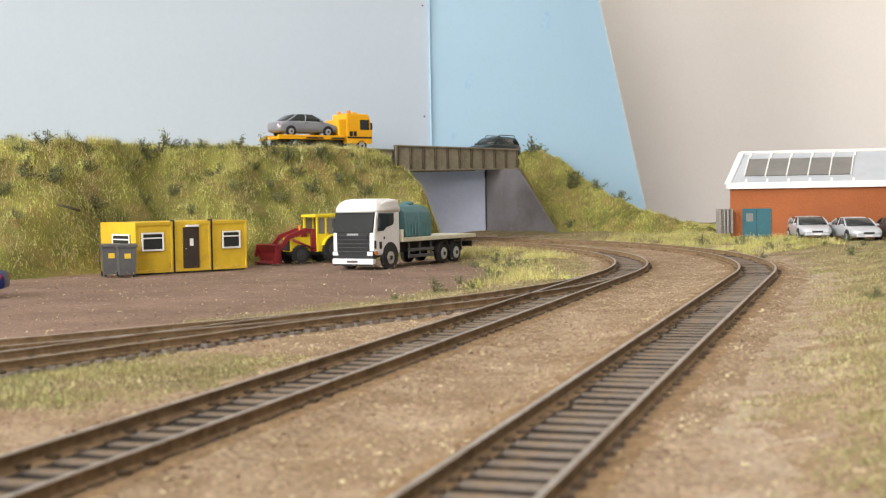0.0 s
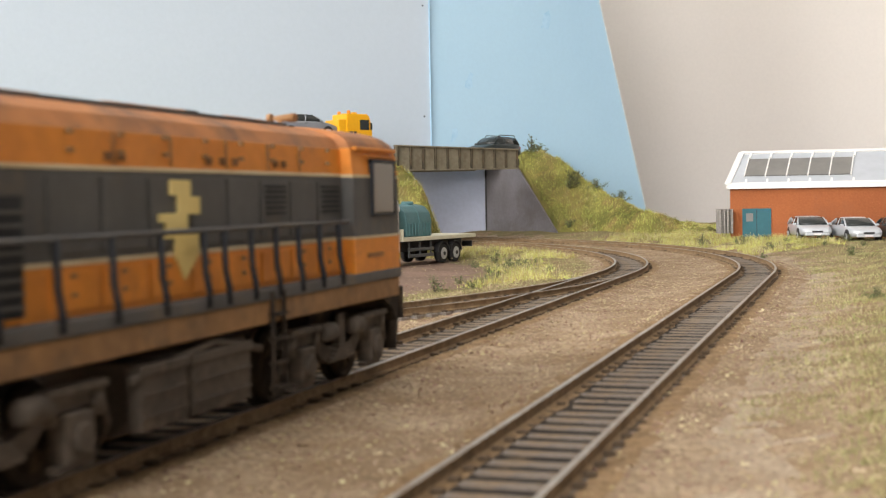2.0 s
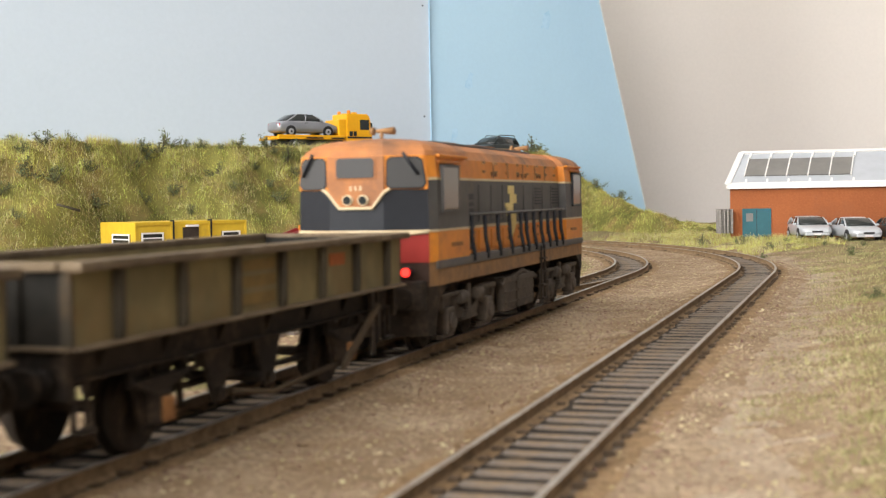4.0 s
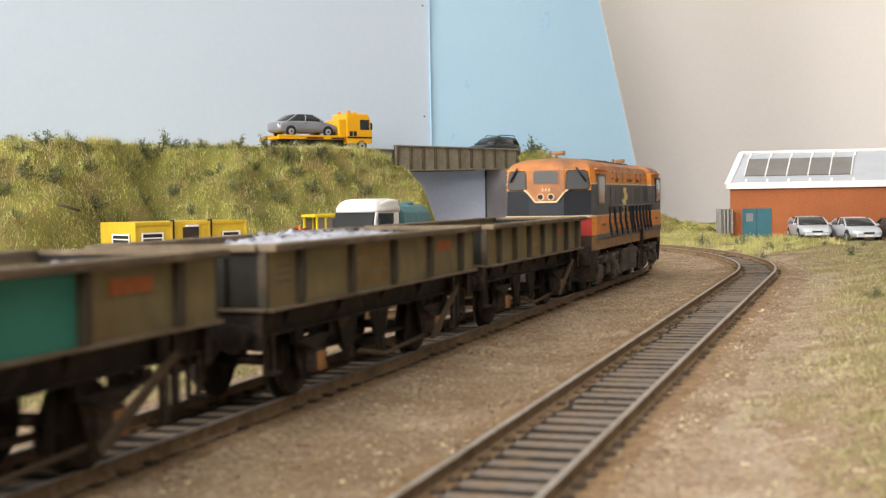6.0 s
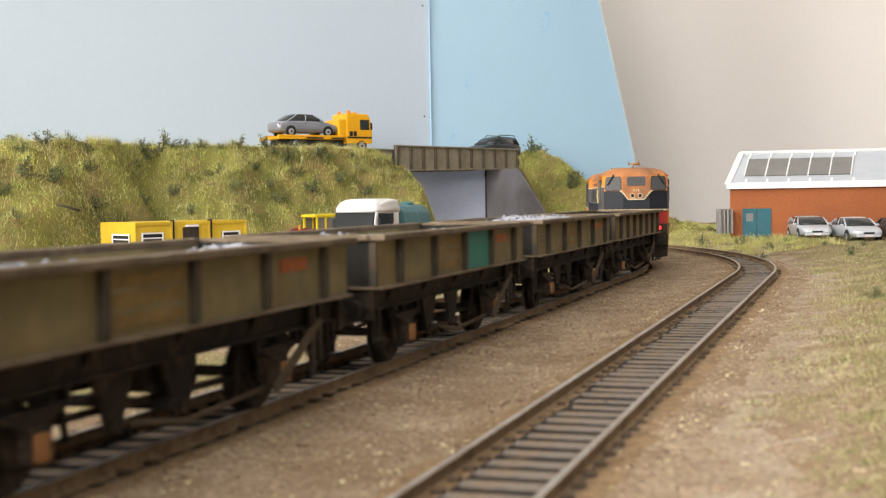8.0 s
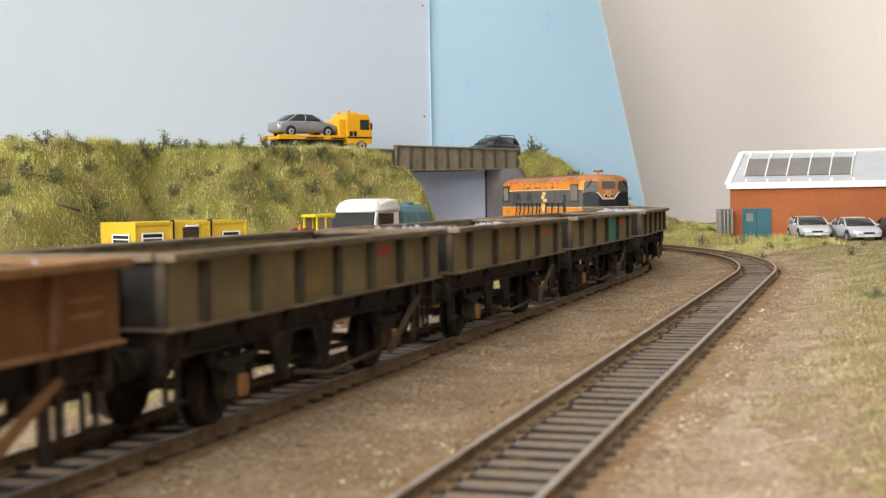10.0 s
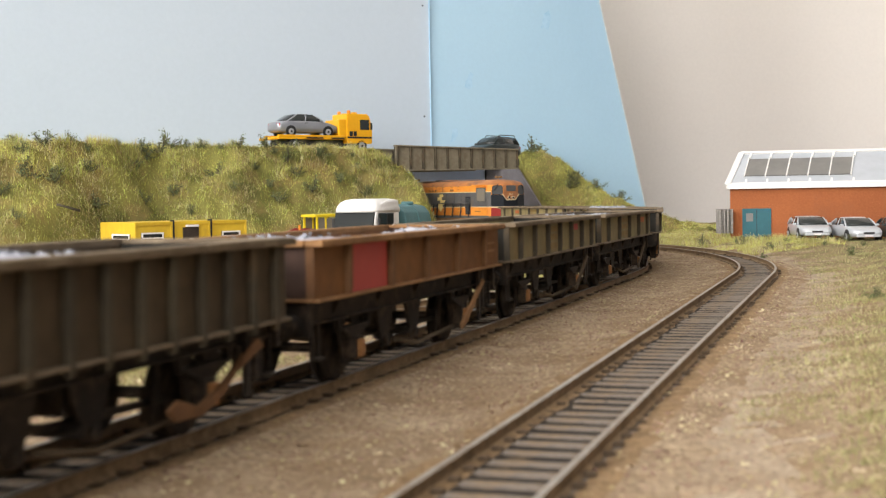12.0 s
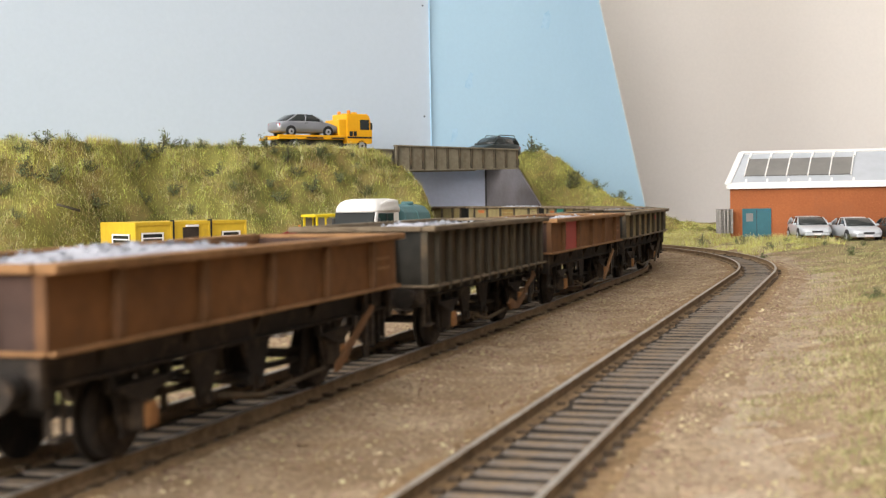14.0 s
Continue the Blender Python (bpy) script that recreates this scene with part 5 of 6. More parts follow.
def build_lorry(m):
    lo = thing("flatbed_lorry", m, "white-cabbed flatbed lorry with dark slatted grille", "lorry")
    side = [(18, 8.5), (18.6, 12), (18.3, 22), (16.2, 33), (14.6, 36.8), (10.5, 40.6), (3, 43.0), (-7, 43.8), (-11.5, 43.0), (-12.5, 9)]
    part("cab", prism(side, -15.6, 15.6, "x", bev=1.5), M_WHITE, lo)
    part("windscreen", plate((0, 17.15, 29.4), 0, 29.4, 13.4, 1.5, lean=-13, bev=0.6), M_GLASS, lo)
    roof = loft([[(x * k, y0 + (y - y0) * k, z) for x, y in ((15.7, -11.5), (15.7, 12.5), (13.6, 16.4), (5, 17.8), (-5, 17.8), (-13.6, 16.4), (-15.7, 12.5), (-15.7, -11.5))] for z, k, y0 in ((35.6, 1.02, 0), (37.4, 1.03, 0), (39.6, 0.98, 0), (41.8, 0.90, -3), (43.4, 0.78, -5), (44.2, 0.58, -6))])
    for f in roof.faces:
        f.smooth = len(f.verts) == 4
    part("roof_dome", roof, M_WHITE, lo, "rounded white cab roof")
    gr = part("grille", box(-12.2, 12.2, 17.6, 19.0, 8.4, 23.4, 0.5), M_BLACK, lo)
    for k in range(5):
        part("slat", box(-11.6, 11.6, 18.8, 19.8, 9.8 + 2.5 * k, 11.3 + 2.5 * k, 0.3), M_BLACK, gr)
    part("badge", box(-4.2, 4.2, 18.8, 19.4, 21.2, 22.4, 0.2), M_RIM, gr, "silver maker's badge left blank")
    part("bumper", box(-15.4, 15.4, 16.5, 19.9, 3.2, 6.7, 0.7), M_WHITE, lo)
    part("lower_front", box(-15.3, 15.3, 14.5, 19.2, 6.6, 11.6, 0.4), M_BLACK, lo)
    part("lower_lip", box(-14.8, 14.8, 16.8, 19.2, 2.2, 3.7, 0.3), M_BLACK, lo)
    for x in (-7, 5):
        part("wiper", tube([(x, 19.0, 23.4), (x + 6, 18.2, 27.5)], 0.3), M_BLACK, lo)
    part("number_plate", box(-4, 4, 19.8, 20.2, 4.2, 5.6), M_GREY, lo, "plate with no readable number")
    for s in (-1, 1):
        part("headlight", box(s * 13.0 - 2.0, s * 13.0 + 2.0, 18.0, 19.9, 8.6, 11.2, 0.4), M_LENS, lo)
        part("indicator", box(s * 15.0 - 0.8, s * 15.0 + 0.8, 14.5, 17.5, 9.0, 11.4, 0.3), M_AMBER, lo)
        part("side_window", prism([(14.6, 23.8), (13.2, 35.0), (-4.5, 35.0), (-4.5, 28.6), (-2.5, 27.2), (4.0, 26.2), (8.0, 23.8)], s * 15.5 - 0.4, s * 15.5 + 0.4, "x", bev=0.15), M_GLASS, lo)
        part("window_pillar", box(s * 15.95 - 0.2, s * 15.95 + 0.2, 2.6, 4.2, 26.4, 35.0), M_BLACK, lo)
        part("cab_recess", box(s * 15.5 - 0.3, s * 15.5 + 0.3, 6, 7.6, 18.6, 20.2, 0.2), M_BLACK, lo)
        part("corner_vent", box(s * 14.8 - 1.1, s * 14.8 + 1.1, 16.2, 18.0, 13.0, 18.0, 0.3), M_BLACK, lo)
        part("wheel_arch", cyl((s * 14.75, 0, 7.6), 9.0, 2.4, "x", 28), M_BLACK, lo)
        wheel(lo, s * 13.9, 0, 6.6, 4.0)
        for y in (-68, -85):
            wheel(lo, s * 13.4, y, 6.4, 4.6)
            part("mudguard", prism([(y + 8.2 * math.cos(q), 6.6 + 8.2 * math.sin(q)) for q in np.linspace(0.15, 2.99, 12)] + [(y + 7.4 * math.cos(q), 6.6 + 7.4 * math.sin(q)) for q in np.linspace(2.99, 0.15, 12)], s * 13.6 - 2.4, s * 13.6 + 2.4, "x"), M_BLACK, lo)
        gd = part("side_guard", box(s * 14.4 - 0.6, s * 14.4 + 0.6, -56, -24, 5.2, 7.4, 0.3), M_GREY, lo)
        part("rail", box(s * 14.4 - 0.6, s * 14.4 + 0.6, -56, -24, 9.4, 11.4, 0.3), M_GREY, gd)
        for y in (-54, -40, -26):
            part("bracket", box(s * 13.6 - 0.5, s * 13.6 + 0.5, y - 0.6, y + 0.6, 5.2, 16), M_GREY, gd)
        part("mirror", box(s * 17.2 - 0.8, s * 17.2 + 0.8, 14.2, 15.6, 26, 32, 0.4), M_BLACK, lo)
        part("tail_lamp_board", box(s * 10 - 4, s * 10 + 4, -111.5, -110.5, 9.5, 13.5, 0.3), M_BLACK, lo)
        part("step", box(s * 15.2 - 0.5, s * 15.2 + 0.5, 9.5, 12.5, 12.6, 17.2, 0.2), M_BLACK, lo)
    part("deck", box(-16.2, 16.2, -113, -15, 16.0, 18.6, 0.4), M_CREAM, lo, "cream flat deck")
    part("headboard", box(-15.8, 15.8, -16.5, -15, 18.6, 24, 0.3), M_CREAM, lo)
    part("chassis", box(-6, 6, -110, 10, 8.5, 15.9), M_DARK, lo)
    part("fuel_tank", cyl((10.5, -17, 8.5), 4.2, 10, "y", 20, bev=0.6), M_DARK, lo)
    return lo


def build_tank(m):
    tk = thing("oil_tank", m, "teal plastic storage tank with ribs, standing on the lorry deck", "tank")
    prof = [(-13, 0), (13, 0), (13, 10), (11.5, 16), (7.5, 20), (0, 21.4), (-7.5, 20), (-11.5, 16), (-13, 10)]
    part("shell", prism(prof, -16, 16, "y", bev=1.0), M_TEAL, tk)
    for y in np.linspace(-13, 13, 8):
        for s in (-1, 1):
            part("rib", box(s * 13.2 - 0.6, s * 13.2 + 0.6, y - 0.9, y + 0.9, 0.4, 9.0, 0.3), M_TEAL, tk)
    part("seam", prism([(x * 1.04, z * 1.02 + 0.1) for x, z in prof], -0.7, 0.7, "y"), M_TEAL, tk)
    part("lid", cyl((0, -6, 22), 4.2, 2.4, "z", 22, bev=0.5), M_TEAL, tk)
    return tk


def build_tractor(m):
    tr = thing("loader_tractor", m, "yellow tractor with dark red front loader", "tractor")
    for s in (-1, 1):
        wheel(tr, s * 9.5, 0, 9.2, 5.0, M_DARK, True)
        wheel(tr, s * 8.5, 27, 6.2, 3.4, M_DARK, True)
        part("mudguard", prism([(10.6 * math.cos(q), 9.2 + 10.6 * math.sin(q)) for q in np.linspace(0.3, 2.8, 12)] + [(9.8 * math.cos(q), 9.2 + 9.8 * math.sin(q)) for q in np.linspace(2.8, 0.3, 12)], s * 9.5 - 2.8, s * 9.5 + 2.8, "x"), M_YEL3, tr)
        for y in (-6, 6, 13):
            part("cab_post", box(s * 8.6 - 0.7, s * 8.6 + 0.7, y - 0.7, y + 0.7, 14, 32, 0.2), M_YEL3, tr)
        part("door", box(s * 8.7 - 0.4, s * 8.7 + 0.4, 6.8, 12.3, 8, 20, 0.2), M_YEL3, tr)
        part("cab_window", box(s * 8.5 - 0.2, s * 8.5 + 0.2, -5.3, 12.3, 20.5, 31), M_GLASS_PALE, tr)
        arm = part("loader_arm", prism([(12, 21), (20, 21.5), (34, 17), (44, 6), (46, 8), (36, 20), (22, 24.5), (12, 23.5)], s * 6.2 - 0.9, s * 6.2 + 0.9, "x", bev=0.3), M_LOADER, tr)
        part("ram", tube([(s * 7.4, 16, 10), (s * 7.2, 32, 16.5)], 0.9, 8), M_LOADER, arm)
        part("upright", box(s * 6.4 - 1, s * 6.4 + 1, 13, 17, 8, 23, 0.3), M_LOADER, tr)
    part("roof", prism([(-9, 32), (15.5, 32), (15, 33.8), (-8, 34.2)], -10, 10, "x", bev=0.5), M_YEL3, tr)
    part("cab_body", box(-8.2, 8.2, -6.5, 13, 7.5, 18, 0.6), M_YEL3, tr)
    part("bonnet", box(-5.5, 5.5, 13, 33, 8, 18, 0.9), M_YEL3, tr)
    part("nose_grille", box(-4.6, 4.6, 32.8, 33.8, 9, 16.5, 0.3), M_DARK, tr)
    part("axle", cyl((0, 27, 6.2), 1.4, 16, "x", 12), M_DARK, tr)
    part("underbody", box(-4, 4, -4, 31, 5.5, 8.4), M_DARK, tr)
    part("exhaust", cyl((3.6, 20, 22), 0.8, 9, "z", 10), M_AMBER, tr)
    part("bucket", prism([(45, 1), (52, 0.6), (52.5, 1.6), (47.4, 2.6), (46.8, 8), (49.5, 13.5), (48.6, 14), (45.2, 8.6)], -14, 14, "x", bev=0.15), M_LOADER, tr, "dark red loader bucket")
    part("bucket_back", box(-14, 14, 45.2, 46.2, 0.8, 14.2, 0.2), M_LOADER, tr)
    for s in (-1, 1):
        part("bucket_side", prism([(45, 1), (52, 0.6), (49.2, 13.8), (45.2, 8.6)], s * 13.6 - 0.4, s * 13.6 + 0.4, "x"), M_LOADER, tr)
    return tr


YARD = -8.0
lorry_pose = P(-47, 813.5, YARD + 0.1, 150)
build_lorry(lorry_pose)
build_tank(lorry_pose @ P(0, -41, 18.75, 0))
build_tractor(P(-83, 908, YARD, 127))
build_recovery_truck(P(-103, 1083, 76.6, -55))
build_car(P(-103, 1083, 76.6, -55) @ P(0, -16, 12.5, 0), M_SILVER, "metallic grey saloon car carried on the recovery truck")
build_car(P(48, 1166, 70.6, 140), M_DKCAR, "dark green off-road estate with roof rails, on the bridge", 1.5, True, True)
build_car(P(-238, 604, YARD, 100), M_BLUECAR, "dark blue car parked at the yard edge")


# ---- yard ----
def build_cabin():
    cb = thing("portable_cabin", P(-188, 776, YARD, 40), "yellow three-bay portable site cabin with white window frames", "cabin")
    for k in range(3):
        x0 = k * 26.6
        w = part("bay", box(x0, x0 + 25.4, 0, 48, 1.2, 31.4, 0.25), M_YELLOW, cb)
        for xa, xb, za, zb in ((0, 25.4, 30.0, 32.0), (0, 25.4, 0.6, 2.6), (0, 1.2, 2.6, 30), (24.2, 25.4, 2.6, 30)):
            part("frame_rail", box(x0 + xa, x0 + xb, -0.7, 0.4, za, zb, 0.15), M_YELLOW, w)
        if k < 2:
            part("joint_post", box(x0 + 25.45, x0 + 26.55, -1.0, 3, 0, 33.0, 0.1), M_BLACK, cb, "black joint strip")
        part("roof_sheet", box(x0 + 0.4, x0 + 25.0, 0.4, 47.6, 31.4, 32.0, 0.2), M_YELLOW, cb)

    def window(x, z, w, h):
        f = part("window", box(x, x + w, -0.75, 0.2, z, z + h, 0.1), M_GLASS, cb)
        t = 1.0
        for xa, xb, za, zb in ((x, x + w, z, z + t), (x, x + w, z + h - t, z + h), (x, x + t, z + t, z + h - t), (x + w - t, x + w, z + t, z + h - t), (x + t, x + w - t, z + h * 0.66, z + h * 0.66 + 0.8)):
            part("window_frame", box(xa, xb, -1.3, -0.6, za, zb, 0.1), M_WHITE, f, "white frame")
    window(4.0, 14.2, 15.0, 11.4)
    window(53.2 + 7.0, 14.0, 13.4, 11.2)
    part("door", box(26.6 + 6.0, 26.6 + 17.0, -0.9, 0.2, 2.4, 28.2, 0.15), M_DOORBROWN, cb, "dark brown door")
    part("notice", box(26.6 + 10.4, 26.6 + 12.8, -1.15, -0.85, 16.5, 21.0), M_WHITE, cb, "small white notice with no readable writing")
    part("door_canopy", box(26.6 + 8.0, 26.6 + 16.5, -2.2, 0, 28.4, 29.8, 0.2), M_WHITE, cb)
    part("door_handle", box(26.6 + 7.0, 26.6 + 8.0, -1.4, -0.8, 14.5, 15.0, 0.1), M_RIM, cb)
    part("side_window", box(-0.5, 0.2, 6, 30, 14.2, 24.8, 0.1), M_GLASS, cb)
    for ya, yb, za, zb in ((6, 30, 14.2, 15.2), (6, 30, 23.8, 24.8), (6, 7, 15.2, 23.8), (29, 30, 15.2, 23.8), (7, 29, 21, 21.8)):
        part("window_frame", box(-1.0, -0.4, ya, yb, za, zb, 0.1), M_WHITE, cb)
    part("skid", box(0.5, 78, 1, 47, -0.3, 1.2), M_DARK, cb)


build_cabin()


def build_bin(m):
    bn = thing("wheeled_bin", m, "grey plastic wheeled rubbish bin beside the cabin", "bin", "bins by the cabin")
    b = loft([[(-4.6, -4.6, 1.2), (4.6, -4.6, 1.2), (4.6, 4.6, 1.2), (-4.6, 4.6, 1.2)], [(-5.4, -5.6, 17.6), (5.4, -5.6, 17.6), (5.4, 5.6, 17.6), (-5.4, 5.6, 17.6)]])
    part("body", b, M_GREY, bn)
    part("lid", prism([(-6.4, 17.6), (6.2, 17.6), (6.2, 18.6), (2, 19.8), (-6.4, 19.4)], -5.9, 5.9, "x", bev=0.3), M_GREY, bn)
    part("sticker", box(-1.8, 1.8, -5.6, -5.3, 11, 14), M_YELLOW, bn, "yellow sticker")
    for s in (-1, 1):
        part("wheel", cyl((s * 4.9, 4.6, 1.5), 1.5, 1.0, "x", 14), M_RUBBER, bn)
        part("foot", box(s * 3.6 - 0.8, s * 3.6 + 0.8, -4.4, -3.0, 0, 1.3), M_BLACK, bn)
    part("handle", tube([(-4, 6.8, 17.6), (4, 6.8, 17.6)], 0.5), M_GREY, bn)
    return bn


bin_one = build_bin(P(-189.5, 760, YARD, 22))
copy_thing(bin_one, P(-201, 768, YARD, 20))


# ---- brick shed ----
def build_shed():
    sh = thing("brick_shed", P(214, 945, 0.5, -14), "orange-red brick shed with white-edged glazed roof", "shed")
    part("wall", box(0, 230, 0, 74, 0, 40.5), M_BRICK, sh)
    rows = bmesh.new()
    for k in range(18):
        box(-0.25, 230.2, -0.28, 0.1, 1.0 + 2.2 * k, 2.75 + 2.2 * k, 0, rows)
    tagged(part("brickwork", rows, M_BRICK, sh), kind="stuff")
    roof = bmesh.new()
    p = [roof.verts.new(v) for v in ((-2, -3, 41), (232, -3, 41), (232, 37, 66), (8, 37, 66), (-2, 77, 41), (232, 77, 41))]
    for f in ((0, 1, 2, 3), (0, 3, 4), (3, 2, 5, 4), (1, 5, 2), (0, 4, 5, 1)):
        roof.faces.new([p[i] for i in f])
    bmesh.ops.recalc_face_normals(roof, faces=roof.faces)
    rf = part("roof", roof, M_ROOF, sh, "pale grey sheet roof")

    def on(x, t):
        """A point of the front slope, t from eaves to ridge."""
        return Vector((x, -3 + 40 * t, 41 + 25 * t))
    n = Vector((0, -25, 40)).normalized()

    def strip(name, x0, t0, x1, t1, w, mat_, lift=0.6, xs=None):
        a, b = on(x0, t0), on(x1, t1)
        d = (b - a).normalized()
        s = d.cross(n).normalized() * w / 2
        ring = [[q - s - n * 0.2, q + s - n * 0.2, q + s + n * lift, q - s + n * lift] for q in (a, b)]
        return part(name, loft(ring), mat_, rf)
    strip("eaves_board", -2.5, 0.03, 232, 0.03, 3.0, M_WHITE, 1.0)
    strip("ridge_board", 7, 1.0, 232, 1.0, 3.0, M_WHITE, 1.0)
    strip("hip_board", -2, 0.02, 7.6, 0.99, 4.2, M_WHITE, 1.0)
    x0, x1 = 10.0, 86.0
    for k in range(5):
        a, b = x0 + (x1 - x0) * k / 5, x0 + (x1 - x0) * (k + 1) / 5
        ring = [[on(a + 0.6, 0.27) + n * 0.3, on(b - 0.6, 0.27) + n * 0.3, on(b + 2.6, 0.78) + n * 0.3, on(a + 3.8, 0.78) + n * 0.3]]
        ring.append([q + n * 0.7 for q in ring[0]])
        part("skylight_pane", loft(ring), M_SKYLIGHT, rf, "grimy dark glass")
    for k in range(6):
        a = x0 + (x1 - x0) * k / 5
        strip("glazing_bar", a, 0.25, a + 3.3, 0.8, 0.8, M_WHITE, 1.3)
        strip("bar_stub", a + 4, 0.82, a + 5.4, 1.0, 1.4, M_WHITE, 1.1)
        strip("bar_stub", a + 1.0, 0.04, a + 1.6, 0.16, 1.4, M_WHITE, 1.1)
    for x in (118, 146, 174, 202):
        strip("roof_bar", x, 0.04, x + 4, 1.0, 1.6, M_WHITE, 1.0)
    part("gutter_board", box(-2.5, 232, -3.6, -2.4, 38.6, 41.4, 0.2), M_WHITE, sh)
    d = part("door", box(8.6, 29.4, -0.9, 0.3, 0.2, 24.0, 0.15), M_DOOR, sh, "teal double door")
    part("door_gap", box(18.8, 19.2, -1.05, -0.8, 0.4, 23.6), M_BLACK, d)
    part("door_window", box(11.4, 16.4, -1.05, -0.7, 14.5, 20.5, 0.1), M_SKYLIGHT, d)
    part("lintel", box(7.6, 30.4, -0.8, 0.3, 24.1, 25.4, 0.1), M_BRICK, sh)
    part("jamb", box(7.6, 8.5, -0.7, 0.3, 0.2, 24.1, 0.1), M_BRICK, sh)


build_shed()


def pallet_stack(m):
    ps = thing("pallet_stack", m, "tall stack of grey wooden pallets beside the shed", "pallets")
    for k in range(9):
        for x in (-2.9, 2.9):
            for j in range(2):
                part("slat", box(x - 2.2, x + 2.2, -5, 5, 1.0 + k * 2.0, 1.5 + k * 2.0), M_PALLET, ps) if j == 0 else None
            for y in (-4, 0, 4):
                part("block", box(x - 2.2, x - 1.0, y - 0.6, y + 0.6, k * 2.0 - 0.5, k * 2.0 + 1.0), M_PALLET, ps)
                part("block", box(x + 1.0, x + 2.2, y - 0.6, y + 0.6, k * 2.0 - 0.5, k * 2.0 + 1.0), M_PALLET, ps)
    return ps


pallet_stack(P(208.5, 940, 7.0, 3))
build_car(P(261, 905, 2.4, 175), M_SILVER2, "pale silver hatchback parked nose-out before the shed", -2.6, False, True, "cars at the shed")
build_car(P(285, 880, 1.6, 181), M_SILVER2, "pale silver saloon parked beside the shed", -2.4, False, False, "cars at the shed")
build_car(P(313, 872, 1.4, 176), M_DKCAR, "dark car parked at the end of the row", -2.4, False, False, "cars at the shed")


# ---- greenery ----
def blades(name, label, x, y, z, lo, hi, material, seed, wide=0.42, spread=0.75):
    """Static grass fibres, one thin triangle each."""
    rs = np.random.RandomState(seed)
    n = len(x)
    ln = rs.uniform(lo, hi, n)
    az, lean = rs.uniform(0, 6.283, n), rs.uniform(0, spread, n)
    tip = np.stack([np.cos(az) * np.sin(lean), np.sin(az) * np.sin(lean), np.cos(lean)], 1) * ln[:, None]
    a2 = rs.uniform(0, 6.283, n)
    side = np.stack([np.cos(a2), np.sin(a2), 0 * a2], 1) * wide / 2
    base = np.stack([x, y, z - 0.4], 1)
    v = np.stack([base - side, base + side, base + tip], 1).reshape(-1, 3) * K
    me = bpy.data.meshes.new(name)
    me.vertices.add(3 * n)
    me.vertices.foreach_set("co", v.ravel())
    me.loops.add(3 * n)
    me.loops.foreach_set("vertex_index", np.arange(3 * n, dtype=np.int32))
    me.polygons.add(n)
    me.polygons.foreach_set("loop_start", np.arange(0, 3 * n, 3, dtype=np.int32))
    me.materials.append(material)
    me.update(calc_edges=True)
    return tagged(new(name, me), label, "grass", kind="stuff")


def scatter(fun, x0, x1, y0, y1, n, seed):
    rs = np.random.RandomState(seed)
    x, y = rs.uniform(x0, x1, n), rs.uniform(y0, y1, n)
    z, _ = fun(x, y)
    e = 1.5
    slope = np.abs(fun(x, y + e)[0] - z) / e
    keep = (rs.uniform(0, 1, n) < 0.45 + 0.5 * np.minimum(slope, 1.2)) & (z > -6)
    return x[keep], y[keep], z[keep]


def clumpy(x, y, z, size, cut, seed):
    k = noise2(x, y, size, seed) > cut
    return x[k], y[k], z[k]


bx, by, bz = scatter(bank_left, -330, 8, 660, 1160, 230000, 21)
vis = by < np.interp(bx, FOOT_X, FOOT_Y) + 135
bx, by, bz = bx[vis], by[vis], bz[vis]
blades("bank_grass", "short yellow-green static grass on the bank", bx, by, bz, 1.6, 3.8, M_GRASS, 31, 0.34, 1.35)
tx, ty, tz = clumpy(bx[::5], by[::5], bz[::5], 15, 0.05, 6.6)
blades("bank_tuft", "longer tufts of pale grass on the bank", tx, ty, tz, 3.5, 6.5, M_STRAW, 36, 0.3, 0.9)
sx, sy, sz = clumpy(bx, by, bz, 19, 0.22, 3.3)
blades("bank_straw", "pale straw-coloured grass tufts on the bank", sx + 0.7, sy, sz, 1.6, 4.2, M_STRAW, 32, 0.26, 1.35)
dx, dy, dz = clumpy(bx, by, bz, 17, 0.12, 9.1)
blades("bank_green", "olive green darker grass on the bank", dx, dy + 0.6, dz, 1.6, 3.6, mat("olive_grass", (0.18, 0.19, 0.04), (0.13, 0.13, 0.035), 0.85, scale=25, bump=0, spec=0.1, island=0.7), 33, 0.36, 1.35)
cx = np.random.RandomState(37).uniform(-330, -40, 16000)
cy = np.interp(cx, FOOT_X, FOOT_Y) + 88 + np.random.RandomState(38).uniform(-22, 16, 16000)
cx, cy, cz = clumpy(cx, cy, bank_left(cx, cy)[0], 16, 0.05, 7.7)
blades("crest_tuft", "loose pale grass fringe along the top of the bank", cx, cy, cz, 3.0, 8.0, M_STRAW, 39, 0.3, 1.2)
blades("crest_grass", "uneven green grass along the top of the bank", cx + 1.1, cy, cz, 3.0, 8.5, M_GRASS, 47, 0.36, 1.2)
rx, ry, rz_ = scatter(bank_right, 46, 262, 1062, 1320, 110000, 22)
blades("bank_grass", "short yellow-green static grass beyond the bridge", rx, ry, rz_, 1.6, 3.8, M_GRASS, 34, 0.34, 1.35)
qx, qy, qz = clumpy(rx, ry, rz_, 20, 0.1, 5.5)
blades("bank_straw", "pale dry grass beyond the bridge", qx, qy + 0.5, qz, 1.6, 4.0, M_STRAW, 35, 0.26, 1.35)


